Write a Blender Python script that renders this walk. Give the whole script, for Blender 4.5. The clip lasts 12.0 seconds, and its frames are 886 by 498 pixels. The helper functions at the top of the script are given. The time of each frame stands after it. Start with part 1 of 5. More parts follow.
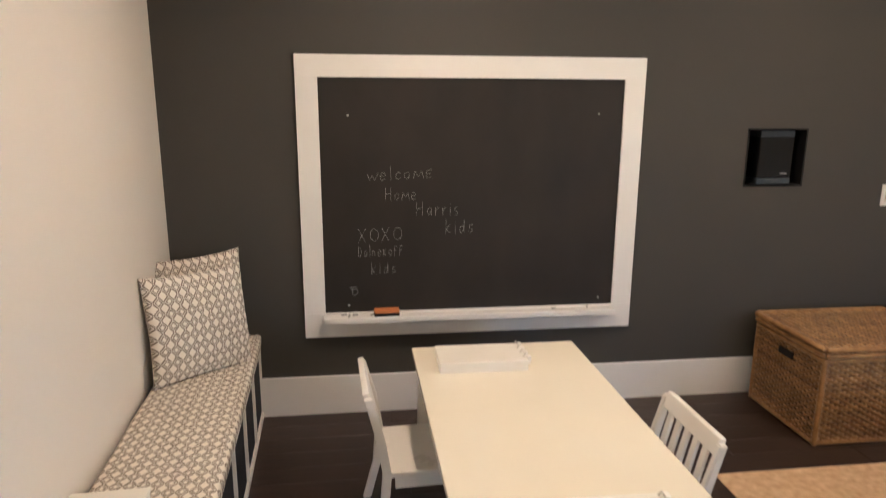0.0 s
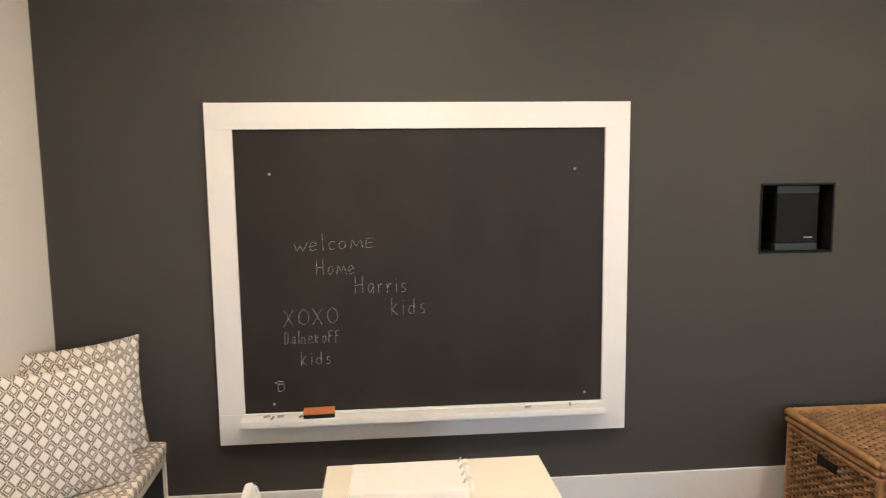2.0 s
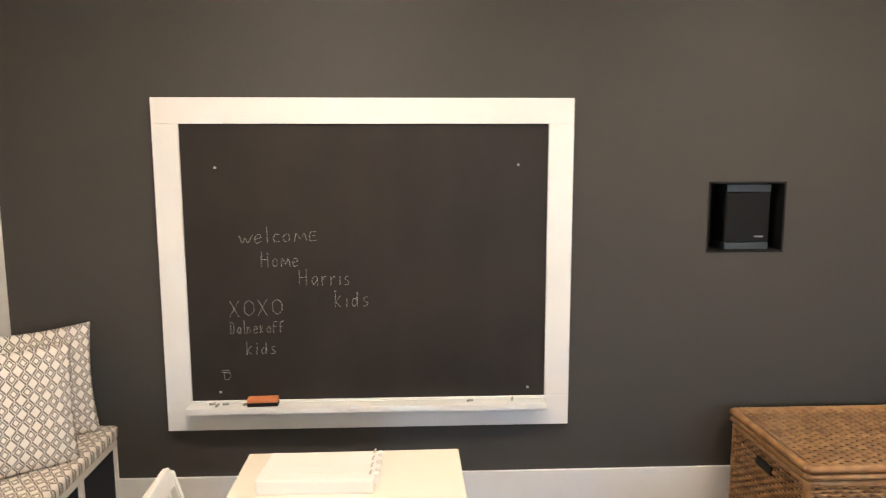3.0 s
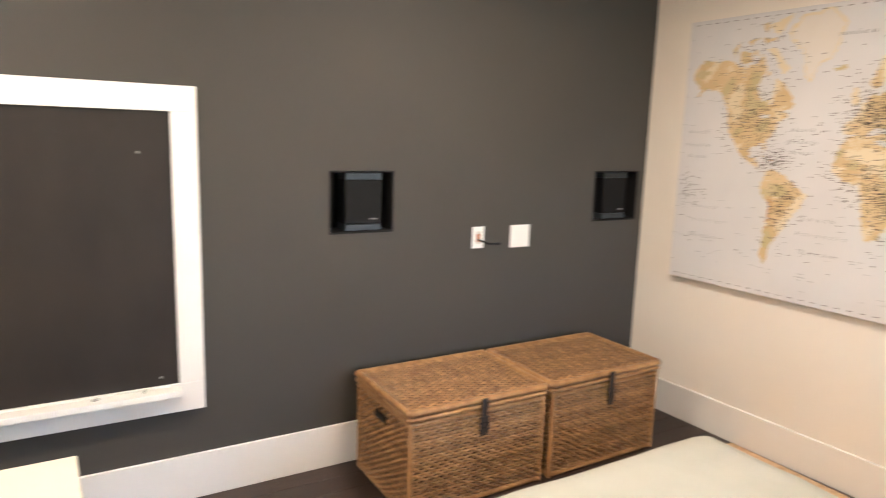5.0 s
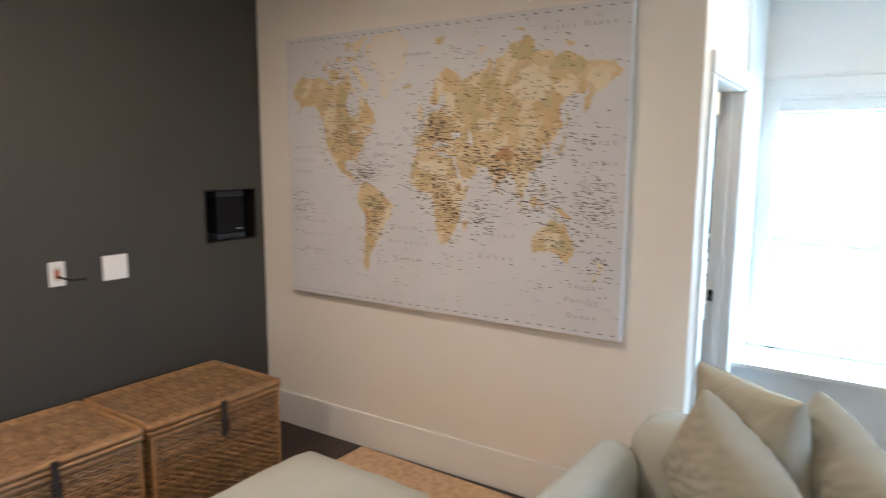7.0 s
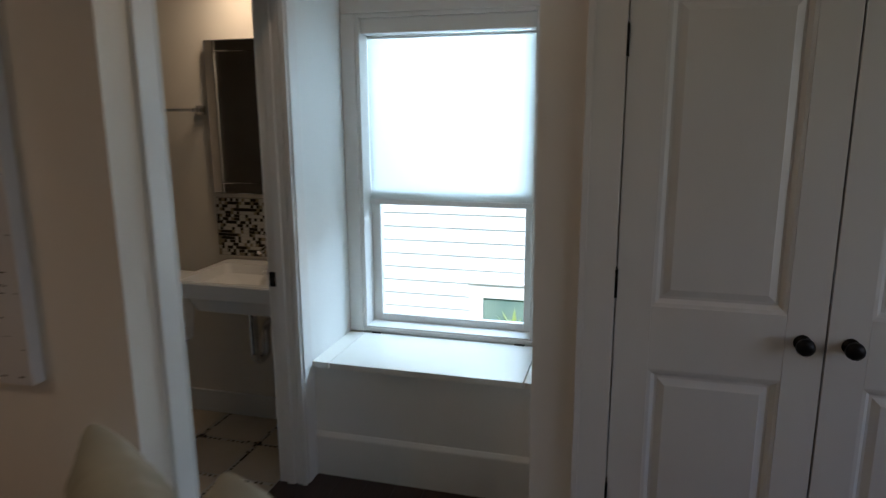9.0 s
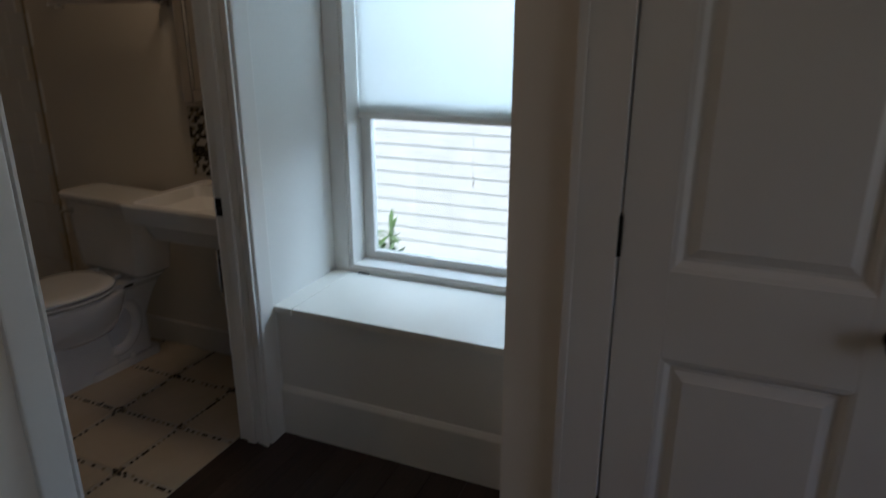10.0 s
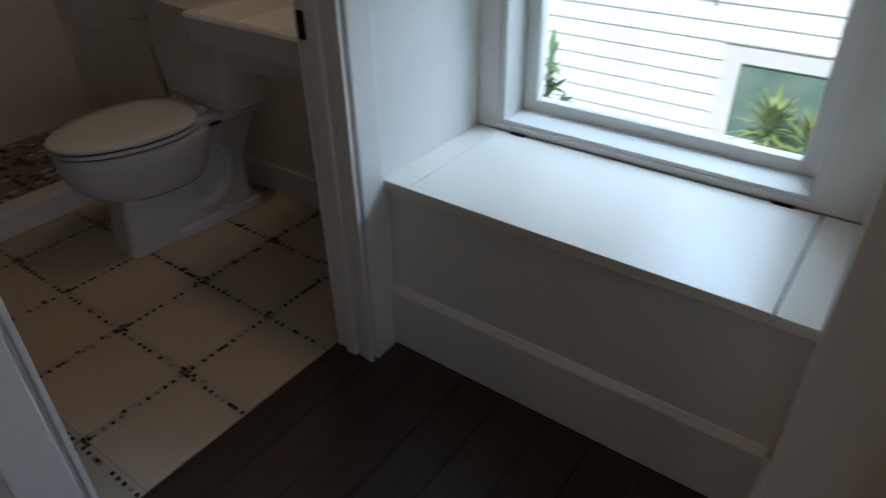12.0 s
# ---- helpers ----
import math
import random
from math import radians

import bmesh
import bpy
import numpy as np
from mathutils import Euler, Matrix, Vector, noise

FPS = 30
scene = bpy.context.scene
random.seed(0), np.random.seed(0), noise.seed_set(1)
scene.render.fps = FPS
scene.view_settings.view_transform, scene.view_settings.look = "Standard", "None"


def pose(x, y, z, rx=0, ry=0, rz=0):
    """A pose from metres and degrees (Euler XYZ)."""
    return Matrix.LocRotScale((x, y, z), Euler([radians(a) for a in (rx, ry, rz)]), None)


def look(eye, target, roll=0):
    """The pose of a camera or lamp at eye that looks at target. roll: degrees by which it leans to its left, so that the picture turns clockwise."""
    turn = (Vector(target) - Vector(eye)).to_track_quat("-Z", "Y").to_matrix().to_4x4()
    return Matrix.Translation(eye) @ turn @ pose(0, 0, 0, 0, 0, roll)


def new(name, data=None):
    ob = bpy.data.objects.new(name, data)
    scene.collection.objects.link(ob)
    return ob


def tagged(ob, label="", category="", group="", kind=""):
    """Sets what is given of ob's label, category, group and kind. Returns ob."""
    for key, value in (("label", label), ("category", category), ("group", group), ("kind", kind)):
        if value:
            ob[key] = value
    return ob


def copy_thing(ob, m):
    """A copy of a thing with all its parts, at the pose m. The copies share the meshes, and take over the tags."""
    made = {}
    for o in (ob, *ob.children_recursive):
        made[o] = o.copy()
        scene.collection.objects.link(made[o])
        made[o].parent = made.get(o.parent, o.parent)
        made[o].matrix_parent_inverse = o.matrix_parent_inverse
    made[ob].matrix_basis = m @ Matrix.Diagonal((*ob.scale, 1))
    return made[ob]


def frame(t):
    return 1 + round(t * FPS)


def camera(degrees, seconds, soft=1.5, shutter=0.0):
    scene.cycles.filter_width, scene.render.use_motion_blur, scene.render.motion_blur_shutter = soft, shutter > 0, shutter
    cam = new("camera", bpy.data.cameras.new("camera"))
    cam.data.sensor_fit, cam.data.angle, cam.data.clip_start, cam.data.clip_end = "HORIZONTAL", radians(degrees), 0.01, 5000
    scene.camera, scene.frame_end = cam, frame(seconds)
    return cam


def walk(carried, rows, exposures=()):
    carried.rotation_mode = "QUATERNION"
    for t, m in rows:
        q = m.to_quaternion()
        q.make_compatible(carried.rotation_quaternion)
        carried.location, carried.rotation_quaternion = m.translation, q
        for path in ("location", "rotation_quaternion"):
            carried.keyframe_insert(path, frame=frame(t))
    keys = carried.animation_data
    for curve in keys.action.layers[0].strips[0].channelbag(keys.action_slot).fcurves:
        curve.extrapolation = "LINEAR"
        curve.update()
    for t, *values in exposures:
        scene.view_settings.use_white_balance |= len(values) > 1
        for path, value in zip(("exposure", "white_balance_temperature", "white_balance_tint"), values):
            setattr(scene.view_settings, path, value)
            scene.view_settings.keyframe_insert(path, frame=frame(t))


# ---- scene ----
cam = camera(67.6, 12.0, soft=1.1, shutter=0.5)
PATH = [
    (0, (1.468, 0.211, 1.606), (1.712, 2.144, 1.156), 0.3),
    (0.5, (1.525, 0.305, 1.539), (1.731, 2.276, 1.274), 0.5),
    (1, (1.65, 0.45, 1.527), (1.812, 2.43, 1.302), -0.7),
    (1.5, (1.74, 0.616, 1.493), (1.909, 2.597, 1.273), -0.7),
    (2, (1.877, 0.747, 1.51), (2.041, 2.727, 1.284), -0.7),
    (2.5, (2.041, 0.759, 1.522), (2.175, 2.741, 1.288), -0.6),
    (2.7, (2.121, 0.74, 1.524), (2.199, 2.724, 1.281), -0.1),
    (4.3, (2.326, 0.567, 1.587), (2.844, 2.471, 1.263), 0.5),
    (4.5, (2.317, 0.554, 1.597), (2.988, 2.408, 1.26), 1.0),
    (5, (2.326, 0.529, 1.632), (3.342, 2.218, 1.292), 1.9),
    (5.5, (2.357, 0.486, 1.626), (3.671, 1.966, 1.338), 1.8),
    (6, (2.483, 0.386, 1.658), (3.971, 1.693, 1.38), 1.4),
    (6.5, (2.604, 0.334, 1.658), (4.182, 1.534, 1.397), 0.8),
    (6.7, (2.675, 0.284, 1.676), (4.258, 1.477, 1.409), 0.6),
    (8.3, (3.7, -0.112, 1.571), (5.583, 0.43, 1.171), 0.0),
    (8.5, (3.835, -0.19, 1.585), (5.722, 0.333, 1.178), -0.1),
    (9, (4.223, -0.32, 1.576), (6.11, 0.2, 1.165), -0.3),
    (9.5, (4.579, -0.414, 1.515), (6.471, 0.1, 1.118), 0.1),
    (10, (4.872, -0.493, 1.473), (6.617, 0.254, 0.841), -0.1),
    (10.5, (5.131, -0.473, 1.41), (6.777, 0.396, 0.677), 0.3),
    (11, (5.307, -0.372, 1.344), (6.869, 0.562, 0.515), 0.1),
    (11.5, (5.425, -0.176, 1.286), (6.936, 0.629, 0.252), 0.8),
    (12, (5.575, -0.053, 1.283), (6.908, 0.946, 0.177), -1.2),
]
EXPOSURES = [(0, 3.2, 5200, 11), (0.5, 3.3, 5100, 9), (1.5, 3.55, 5050, 8), (2.5, 3.7, 5000, 7), (4.5, 4.1, 5050, 9), (5.5, 4.25, 4850, 8), (6.5, 3.6, 4800, 9), (6.7, 3.5, 4800, 9),
             (8.3, 1.42, 5500, 14), (9, 0.58, 5600, 15), (9.5, 0.12, 5700, 16), (10, -0.1, 5750, 17), (12, 0.08, 5700, 18)]
walk(cam, [(t, look(eye, target, roll)) for t, eye, target, roll in PATH], EXPOSURES)

# ---- light and exposure ----
world = bpy.data.worlds.new("sky")
scene.world = world
world.use_nodes = True
_nt = world.node_tree
_sky = _nt.nodes.new("ShaderNodeTexSky")
_sky.sky_type, _sky.sun_disc = "NISHITA", False
_sky.sun_elevation, _sky.sun_rotation = radians(52), radians(262)
_bg = _nt.nodes["Background"]
_bg.inputs["Strength"].default_value = 0.15
_nt.links.new(_sky.outputs["Color"], _bg.inputs["Color"])


def lamp(name, m, power, colour, size, size_y=None, shape="RECTANGLE", spread=180):
    data = bpy.data.lights.new(name, "AREA")
    data.energy, data.color, data.shape, data.size = power, colour, shape, size
    data.size_y = size_y or size
    data.spread = radians(spread)
    ob = new(name, data)
    ob.matrix_world = m
    return ob


sun_data = bpy.data.lights.new("sun", "SUN")
sun_data.energy, sun_data.angle, sun_data.color = 5.0, radians(0.5), (1.0, 0.96, 0.90)
sun = new("sun", sun_data)
sun.matrix_world = look((-6.0, 1.0, 8.0), (0.0, 0.2, 0.0))

# daylight that comes in at the alcove window and at the room's other window
lamp("alcove_daylight", look((7.90, 0.15, 1.72), (6.75, 0.60, 1.15)), 36, (0.64, 0.86, 0.97), 1.2, 0.9)
lamp("room_daylight", look((5.0, -2.98, 1.45), (5.0, 0.5, 1.2)), 3.0, (1.0, 0.86, 0.72), 1.5, 1.25)
# unseen recessed warm downlights in the room, a warm lamp over the bathroom mirror
# The last downlight is added only to brighten the window seat's front.
for _x, _y, _p in ((1.9, 2.25, 3.0), (3.9, 2.1, 3.4), (1.9, -0.2, 2.2), (5.90, 0.52, 1.0)):
    lamp("unseen_downlight", look((_x, _y, 2.585), (_x, _y, 0)), _p, (1.0, 0.70, 0.43), 0.14, shape="DISK")
lamp("bath_lamp", look((6.9, 1.35, 2.2), (6.35, 1.6, 0.4)), 2.0, (1.0, 0.72, 0.42), 0.3, 0.08)


# ---- materials ----
def material(name, colour, rough=0.5, metal=0.0, second=None, scale=6.0, stretch=(1, 1, 1), detail=4.0,
             bump=0.0, bump_scale=60.0, vary=0.0, spec=0.5, coat=0.0, fine=0.0):
    """A surface with large and fine variation: colour to second by noise, relief by a finer one, vary by object."""
    m = bpy.data.materials.new(name)
    m.use_nodes = True
    nt = m.node_tree
    b = nt.nodes["Principled BSDF"]
    b.inputs["Roughness"].default_value = rough
    b.inputs["Metallic"].default_value = metal
    b.inputs["Specular IOR Level"].default_value = spec
    b.inputs["Coat Weight"].default_value = coat
    b.inputs["Base Color"].default_value = (*colour, 1)
    tc = nt.nodes.new("ShaderNodeTexCoord")
    mp = nt.nodes.new("ShaderNodeMapping")
    mp.inputs["Scale"].default_value = stretch
    nt.links.new(tc.outputs["Object"], mp.inputs["Vector"])
    second = second or tuple(c * 0.9 for c in colour)
    n = nt.nodes.new("ShaderNodeTexNoise")
    n.inputs["Scale"].default_value, n.inputs["Detail"].default_value = scale, detail
    nt.links.new(mp.outputs["Vector"], n.inputs["Vector"])
    ramp = nt.nodes.new("ShaderNodeValToRGB")
    ramp.color_ramp.elements[0].position, ramp.color_ramp.elements[1].position = 0.3, 0.7
    ramp.color_ramp.elements[0].color, ramp.color_ramp.elements[1].color = (*second, 1), (*colour, 1)
    nt.links.new(n.outputs["Fac"], ramp.inputs["Fac"])
    out = ramp.outputs["Color"]
    if vary:
        oi = nt.nodes.new("ShaderNodeObjectInfo")
        hs = nt.nodes.new("ShaderNodeHueSaturation")
        mr = nt.nodes.new("ShaderNodeMapRange")
        mr.inputs["To Min"].default_value, mr.inputs["To Max"].default_value = 1 - vary, 1 + vary
        nt.links.new(oi.outputs["Random"], mr.inputs["Value"])
        nt.links.new(mr.outputs["Result"], hs.inputs["Value"])
        nt.links.new(out, hs.inputs["Color"])
        out = hs.outputs["Color"]
    nt.links.new(out, b.inputs["Base Color"])
    f = nt.nodes.new("ShaderNodeTexNoise")
    f.inputs["Scale"].default_value, f.inputs["Detail"].default_value = bump_scale, 3.0
    nt.links.new(mp.outputs["Vector"], f.inputs["Vector"])
    if bump:
        bn = nt.nodes.new("ShaderNodeBump")
        bn.inputs["Strength"].default_value, bn.inputs["Distance"].default_value = bump, 0.004
        nt.links.new(f.outputs["Fac"], bn.inputs["Height"])
        nt.links.new(bn.outputs["Normal"], b.inputs["Normal"])
    rr = nt.nodes.new("ShaderNodeMapRange")
    rr.inputs["To Min"].default_value, rr.inputs["To Max"].default_value = max(0.02, rough - 0.07), min(1, rough + 0.07)
    nt.links.new(n.outputs["Fac"], rr.inputs["Value"])
    nt.links.new(rr.outputs["Result"], b.inputs["Roughness"])
    return m


M_WHITE_WALL = material("cream_wall_paint", (0.80, 0.745, 0.66), 0.75, second=(0.78, 0.72, 0.63), scale=1.5, bump=0.12, bump_scale=90)
M_DARK_WALL = material("charcoal_wall_paint", (0.060, 0.055, 0.046), 0.62, second=(0.054, 0.050, 0.042), scale=2.0, bump=0.15, bump_scale=90, spec=0.32)
M_ALCOVE = material("white_alcove_paint", (0.84, 0.83, 0.80), 0.5, second=(0.81, 0.80, 0.76), scale=1.5, bump=0.10, bump_scale=90)
M_TRIM = material("white_trim_paint", (0.80, 0.78, 0.74), 0.35, second=(0.77, 0.745, 0.70), scale=3, bump=0.05, bump_scale=40)
M_CEILING = material("ceiling_paint", (0.82, 0.80, 0.76), 0.9, bump=0.1)
M_WOOD = material("dark_stained_oak", (0.050, 0.030, 0.0225), 0.42, second=(0.024, 0.0145, 0.011), scale=4, stretch=(1, 14, 14), detail=8, bump=0.15, bump_scale=30, vary=0.12)
M_GAP = material("floor_gap", (0.01, 0.007, 0.005), 0.9)
M_BOARD = material("chalkboard", (0.029, 0.0225, 0.0170), 0.55, second=(0.0165, 0.0130, 0.0102), scale=2.6, stretch=(1.6, 1, 1), detail=7, bump=0.05, spec=0.3)
M_CHALK = material("chalk", (0.46, 0.45, 0.42), 0.95, second=(0.24, 0.235, 0.22), scale=90)
M_WHITE = material("white_painted_wood", (0.82, 0.79, 0.72), 0.3, second=(0.79, 0.75, 0.67), scale=4, bump=0.06, bump_scale=40)
M_TABLE = material("cream_table_paint", (0.82, 0.765, 0.63), 0.22, second=(0.79, 0.73, 0.59), scale=3, bump=0.05, bump_scale=40)
M_BLACK = material("black_plastic", (0.006, 0.006, 0.0065), 0.5, spec=0.3)
M_BLACK_IRON = material("black_iron", (0.012, 0.011, 0.011), 0.4, metal=0.6)
M_LEATHER = material("dark_leather", (0.022, 0.016, 0.014), 0.5, bump=0.2)
M_SAGE = material("sage_cotton", (0.46, 0.455, 0.39), 0.95, second=(0.42, 0.415, 0.35), scale=5, bump=0.35, bump_scale=300)
M_LINEN = material("grey_linen", (0.42, 0.395, 0.305), 0.95, second=(0.37, 0.345, 0.26), scale=7, bump=0.18, bump_scale=520)
M_WICKER = material("rattan", (0.385, 0.225, 0.090), 0.40, second=(0.19, 0.096, 0.035), scale=16, detail=5, bump=0.2, bump_scale=200)


def vary_strands(m, low, high):
    """Cane strands differ in tone from one to the next."""
    nt = m.node_tree
    b = nt.nodes["Principled BSDF"]
    src = b.inputs["Base Color"].links[0].from_socket
    ge, mr, hs = nt.nodes.new("ShaderNodeNewGeometry"), nt.nodes.new("ShaderNodeMapRange"), nt.nodes.new("ShaderNodeHueSaturation")
    mr.inputs["To Min"].default_value, mr.inputs["To Max"].default_value = low, high
    nt.links.new(ge.outputs["Random Per Island"], mr.inputs["Value"])
    nt.links.new(mr.outputs["Result"], hs.inputs["Value"])
    nt.links.new(src, hs.inputs["Color"])
    nt.links.new(hs.outputs["Color"], b.inputs["Base Color"])


vary_strands(M_WICKER, 0.70, 1.2)
M_CERAMIC = material("white_porcelain", (0.80, 0.80, 0.79), 0.12, second=(0.78, 0.78, 0.77), scale=2, coat=0.5)
M_CHROME = material("chrome", (0.7, 0.7, 0.7), 0.12, metal=1.0)
M_TILE = material("cream_floor_tile", (0.56, 0.48, 0.37), 0.2, second=(0.50, 0.42, 0.31), scale=5, vary=0.05)
M_GROUT = material("grout", (0.45, 0.41, 0.34), 0.9)
M_MIRROR = material("mirror_glass", (0.9, 0.9, 0.9), 0.02, metal=1.0)
M_SIDING = material("white_siding", (0.86, 0.86, 0.84), 0.6, scale=3)
M_CANVAS = material("map_sea", (0.67, 0.655, 0.655), 0.85, second=(0.62, 0.61, 0.615), scale=3, bump=0.25, bump_scale=400)
M_LAND = material("map_land", (0.68, 0.535, 0.315), 0.85, second=(0.56, 0.40, 0.19), scale=4.5, detail=7, bump=0.25, bump_scale=400)
M_LAND_PALE = material("map_land_pale", (0.73, 0.64, 0.46), 0.85, second=(0.68, 0.565, 0.36), scale=5, detail=7)
M_LAND_OLIVE = material("map_land_olive", (0.49, 0.41, 0.20), 0.85, second=(0.57, 0.47, 0.27), scale=6, detail=7)
M_LAND_HIGH = material("map_highland", (0.42, 0.22, 0.10), 0.85, second=(0.54, 0.34, 0.16), scale=10, detail=7)
M_LAND_ICE = material("map_ice", (0.70, 0.655, 0.60), 0.85, second=(0.68, 0.625, 0.55), scale=9, detail=7)
M_INK = material("map_ink", (0.085, 0.066, 0.052), 0.85)
M_INK_SOFT = material("map_ink_grey", (0.30, 0.30, 0.31), 0.85)
M_NAVY = material("dark_bin_fabric", (0.010, 0.011, 0.017), 0.85, bump=0.3, bump_scale=200)
M_SPEAKER_CAP = material("speaker_end_cap", (0.032, 0.038, 0.042), 0.35)
M_NICHE = material("black_niche_paint", (0.005, 0.0047, 0.0045), 0.7, spec=0.25)
# Rattan darkened to paint the shade between woven strands.
M_WICKER_SHADE = material("rattan_gap_shade", (0.085, 0.038, 0.015), 0.7, second=(0.04, 0.018, 0.008), scale=30)
M_ERASER = material("orange_felt_wood", (0.62, 0.22, 0.06), 0.6, second=(0.50, 0.16, 0.04), scale=30)
M_CHIP_DARK = material("dark_mosaic", (0.045, 0.040, 0.032), 0.2, vary=0.4)
M_CHIP_TAN = material("tan_mosaic", (0.33, 0.27, 0.18), 0.25)
M_CHIP_PALE = material("pale_mosaic", (0.66, 0.62, 0.54), 0.25)
M_LEAF = material("oleander_leaf", (0.17, 0.28, 0.09), 0.4, second=(0.10, 0.19, 0.06), scale=12)
M_LEAF_PALE = material("yellow_green_leaf", (0.30, 0.36, 0.09), 0.4, second=(0.18, 0.25, 0.06), scale=12)
M_GRASS = material("lawn", (0.10, 0.15, 0.05), 0.9, second=(0.14, 0.15, 0.07), scale=3)
M_BRASS = material("copper_wire", (0.45, 0.16, 0.07), 0.4, metal=0.8)
# The green reflection is put into the glass colour, with paler patches.
M_NGLASS = material("neighbour_glass", (0.12, 0.20, 0.17), 0.08, second=(0.22, 0.30, 0.24), scale=3)


def glass_material():
    m = bpy.data.materials.new("window_glass")
    m.use_nodes = True
    nt = m.node_tree
    nt.nodes.remove(nt.nodes["Principled BSDF"])
    tr, gl, mx = nt.nodes.new("ShaderNodeBsdfTransparent"), nt.nodes.new("ShaderNodeBsdfGlossy"), nt.nodes.new("ShaderNodeMixShader")
    tr.inputs["Color"].default_value = (0.94, 0.97, 0.96, 1)
    gl.inputs["Roughness"].default_value = 0.02
    fr = nt.nodes.new("ShaderNodeFresnel")
    nt.links.new(fr.outputs["Fac"], mx.inputs["Fac"])
    nt.links.new(tr.outputs["BSDF"], mx.inputs[1])
    nt.links.new(gl.outputs["BSDF"], mx.inputs[2])
    nt.links.new(mx.outputs["Shader"], nt.nodes["Material Output"].inputs["Surface"])
    return m


def shade_material():
    m = bpy.data.materials.new("roller_shade_cloth")
    m.use_nodes = True
    nt = m.node_tree
    nt.nodes.remove(nt.nodes["Principled BSDF"])
    d, t, mx = nt.nodes.new("ShaderNodeBsdfDiffuse"), nt.nodes.new("ShaderNodeBsdfTranslucent"), nt.nodes.new("ShaderNodeMixShader")
    wv = nt.nodes.new("ShaderNodeTexNoise")
    wv.inputs["Scale"].default_value = 250
    rp = nt.nodes.new("ShaderNodeValToRGB")
    rp.color_ramp.elements[0].color, rp.color_ramp.elements[1].color = (0.74, 0.75, 0.72, 1), (0.84, 0.85, 0.82, 1)
    nt.links.new(wv.outputs["Fac"], rp.inputs["Fac"])
    nt.links.new(rp.outputs["Color"], d.inputs["Color"])
    nt.links.new(rp.outputs["Color"], t.inputs["Color"])
    mx.inputs["Fac"].default_value = 0.40
    nt.links.new(d.outputs["BSDF"], mx.inputs[1])
    nt.links.new(t.outputs["BSDF"], mx.inputs[2])
    nt.links.new(mx.outputs["Shader"], nt.nodes["Material Output"].inputs["Surface"])
    return m


def lattice_material():
    """Woven lattice of small taupe diamonds on off-white cotton."""
    m = bpy.data.materials.new("lattice_print_cotton")
    m.use_nodes = True
    nt = m.node_tree
    b = nt.nodes["Principled BSDF"]
    b.inputs["Roughness"].default_value = 0.95
    tc = nt.nodes.new("ShaderNodeTexCoord")
    sep = nt.nodes.new("ShaderNodeSeparateXYZ")
    nt.links.new(tc.outputs["Object"], sep.inputs["Vector"])

    def calc(op, a, c=0.0):
        n = nt.nodes.new("ShaderNodeMath")
        n.operation = op
        for i, v in enumerate((a, c)):
            if isinstance(v, (int, float)):
                n.inputs[i].default_value = v
            else:
                nt.links.new(v, n.inputs[i])
        return n.outputs[0]

    def tri(v, period):
        return calc("MULTIPLY", calc("ABSOLUTE", calc("SUBTRACT", calc("FRACT", calc("ADD", calc("DIVIDE", v, period), 100.0)), 0.5)), 2.0)

    across = tri(sep.outputs["X"], 0.040)
    d = calc("ADD", across, tri(sep.outputs["Y"], 0.050))
    gap = calc("LESS_THAN", calc("ABSOLUTE", calc("SUBTRACT", across, 0.5)), 0.44)
    lines = calc("LESS_THAN", calc("ABSOLUTE", calc("SUBTRACT", d, 1.02)), 0.18)
    ring = calc("LESS_THAN", calc("ABSOLUTE", calc("SUBTRACT", d, 0.56)), 0.125)
    edge = calc("MAXIMUM", calc("MULTIPLY", lines, gap), ring)
    ns = nt.nodes.new("ShaderNodeTexNoise")
    ns.inputs["Scale"].default_value = 220
    nt.links.new(tc.outputs["Object"], ns.inputs["Vector"])
    fac = calc("MULTIPLY", edge, calc("ADD", calc("MULTIPLY", ns.outputs["Fac"], 0.5), 0.62))
    mix = nt.nodes.new("ShaderNodeValToRGB")
    mix.color_ramp.elements[0].color, mix.color_ramp.elements[1].color = (0.78, 0.72, 0.62, 1), (0.14, 0.100, 0.068, 1)
    nt.links.new(fac, mix.inputs["Fac"])
    nt.links.new(mix.outputs["Color"], b.inputs["Base Color"])
    bp = nt.nodes.new("ShaderNodeBump")
    bp.inputs["Strength"].default_value, bp.inputs["Distance"].default_value = 0.4, 0.002
    nt.links.new(ns.outputs["Fac"], bp.inputs["Height"])
    nt.links.new(bp.outputs["Normal"], b.inputs["Normal"])
    return m


M_GLASS, M_SHADE, M_LATTICE = glass_material(), shade_material(), lattice_material()
M_RUG = material("jute_rug", (0.66, 0.46, 0.27), 0.95, second=(0.48, 0.31, 0.165), scale=30, detail=6, bump=0.8, bump_scale=120)


# ---- mesh helpers ----
def part(name, bm, mat, parent=None, label="", smooth=False):
    me = bpy.data.meshes.new(name)
    bm.to_mesh(me)
    bm.free()
    if mat:
        me.materials.append(mat)
    if smooth:
        for p in me.polygons:
            p.use_smooth = True
    ob = new(name, me)
    if parent:
        ob.parent = parent
    if label:
        ob["label"] = label
    return ob


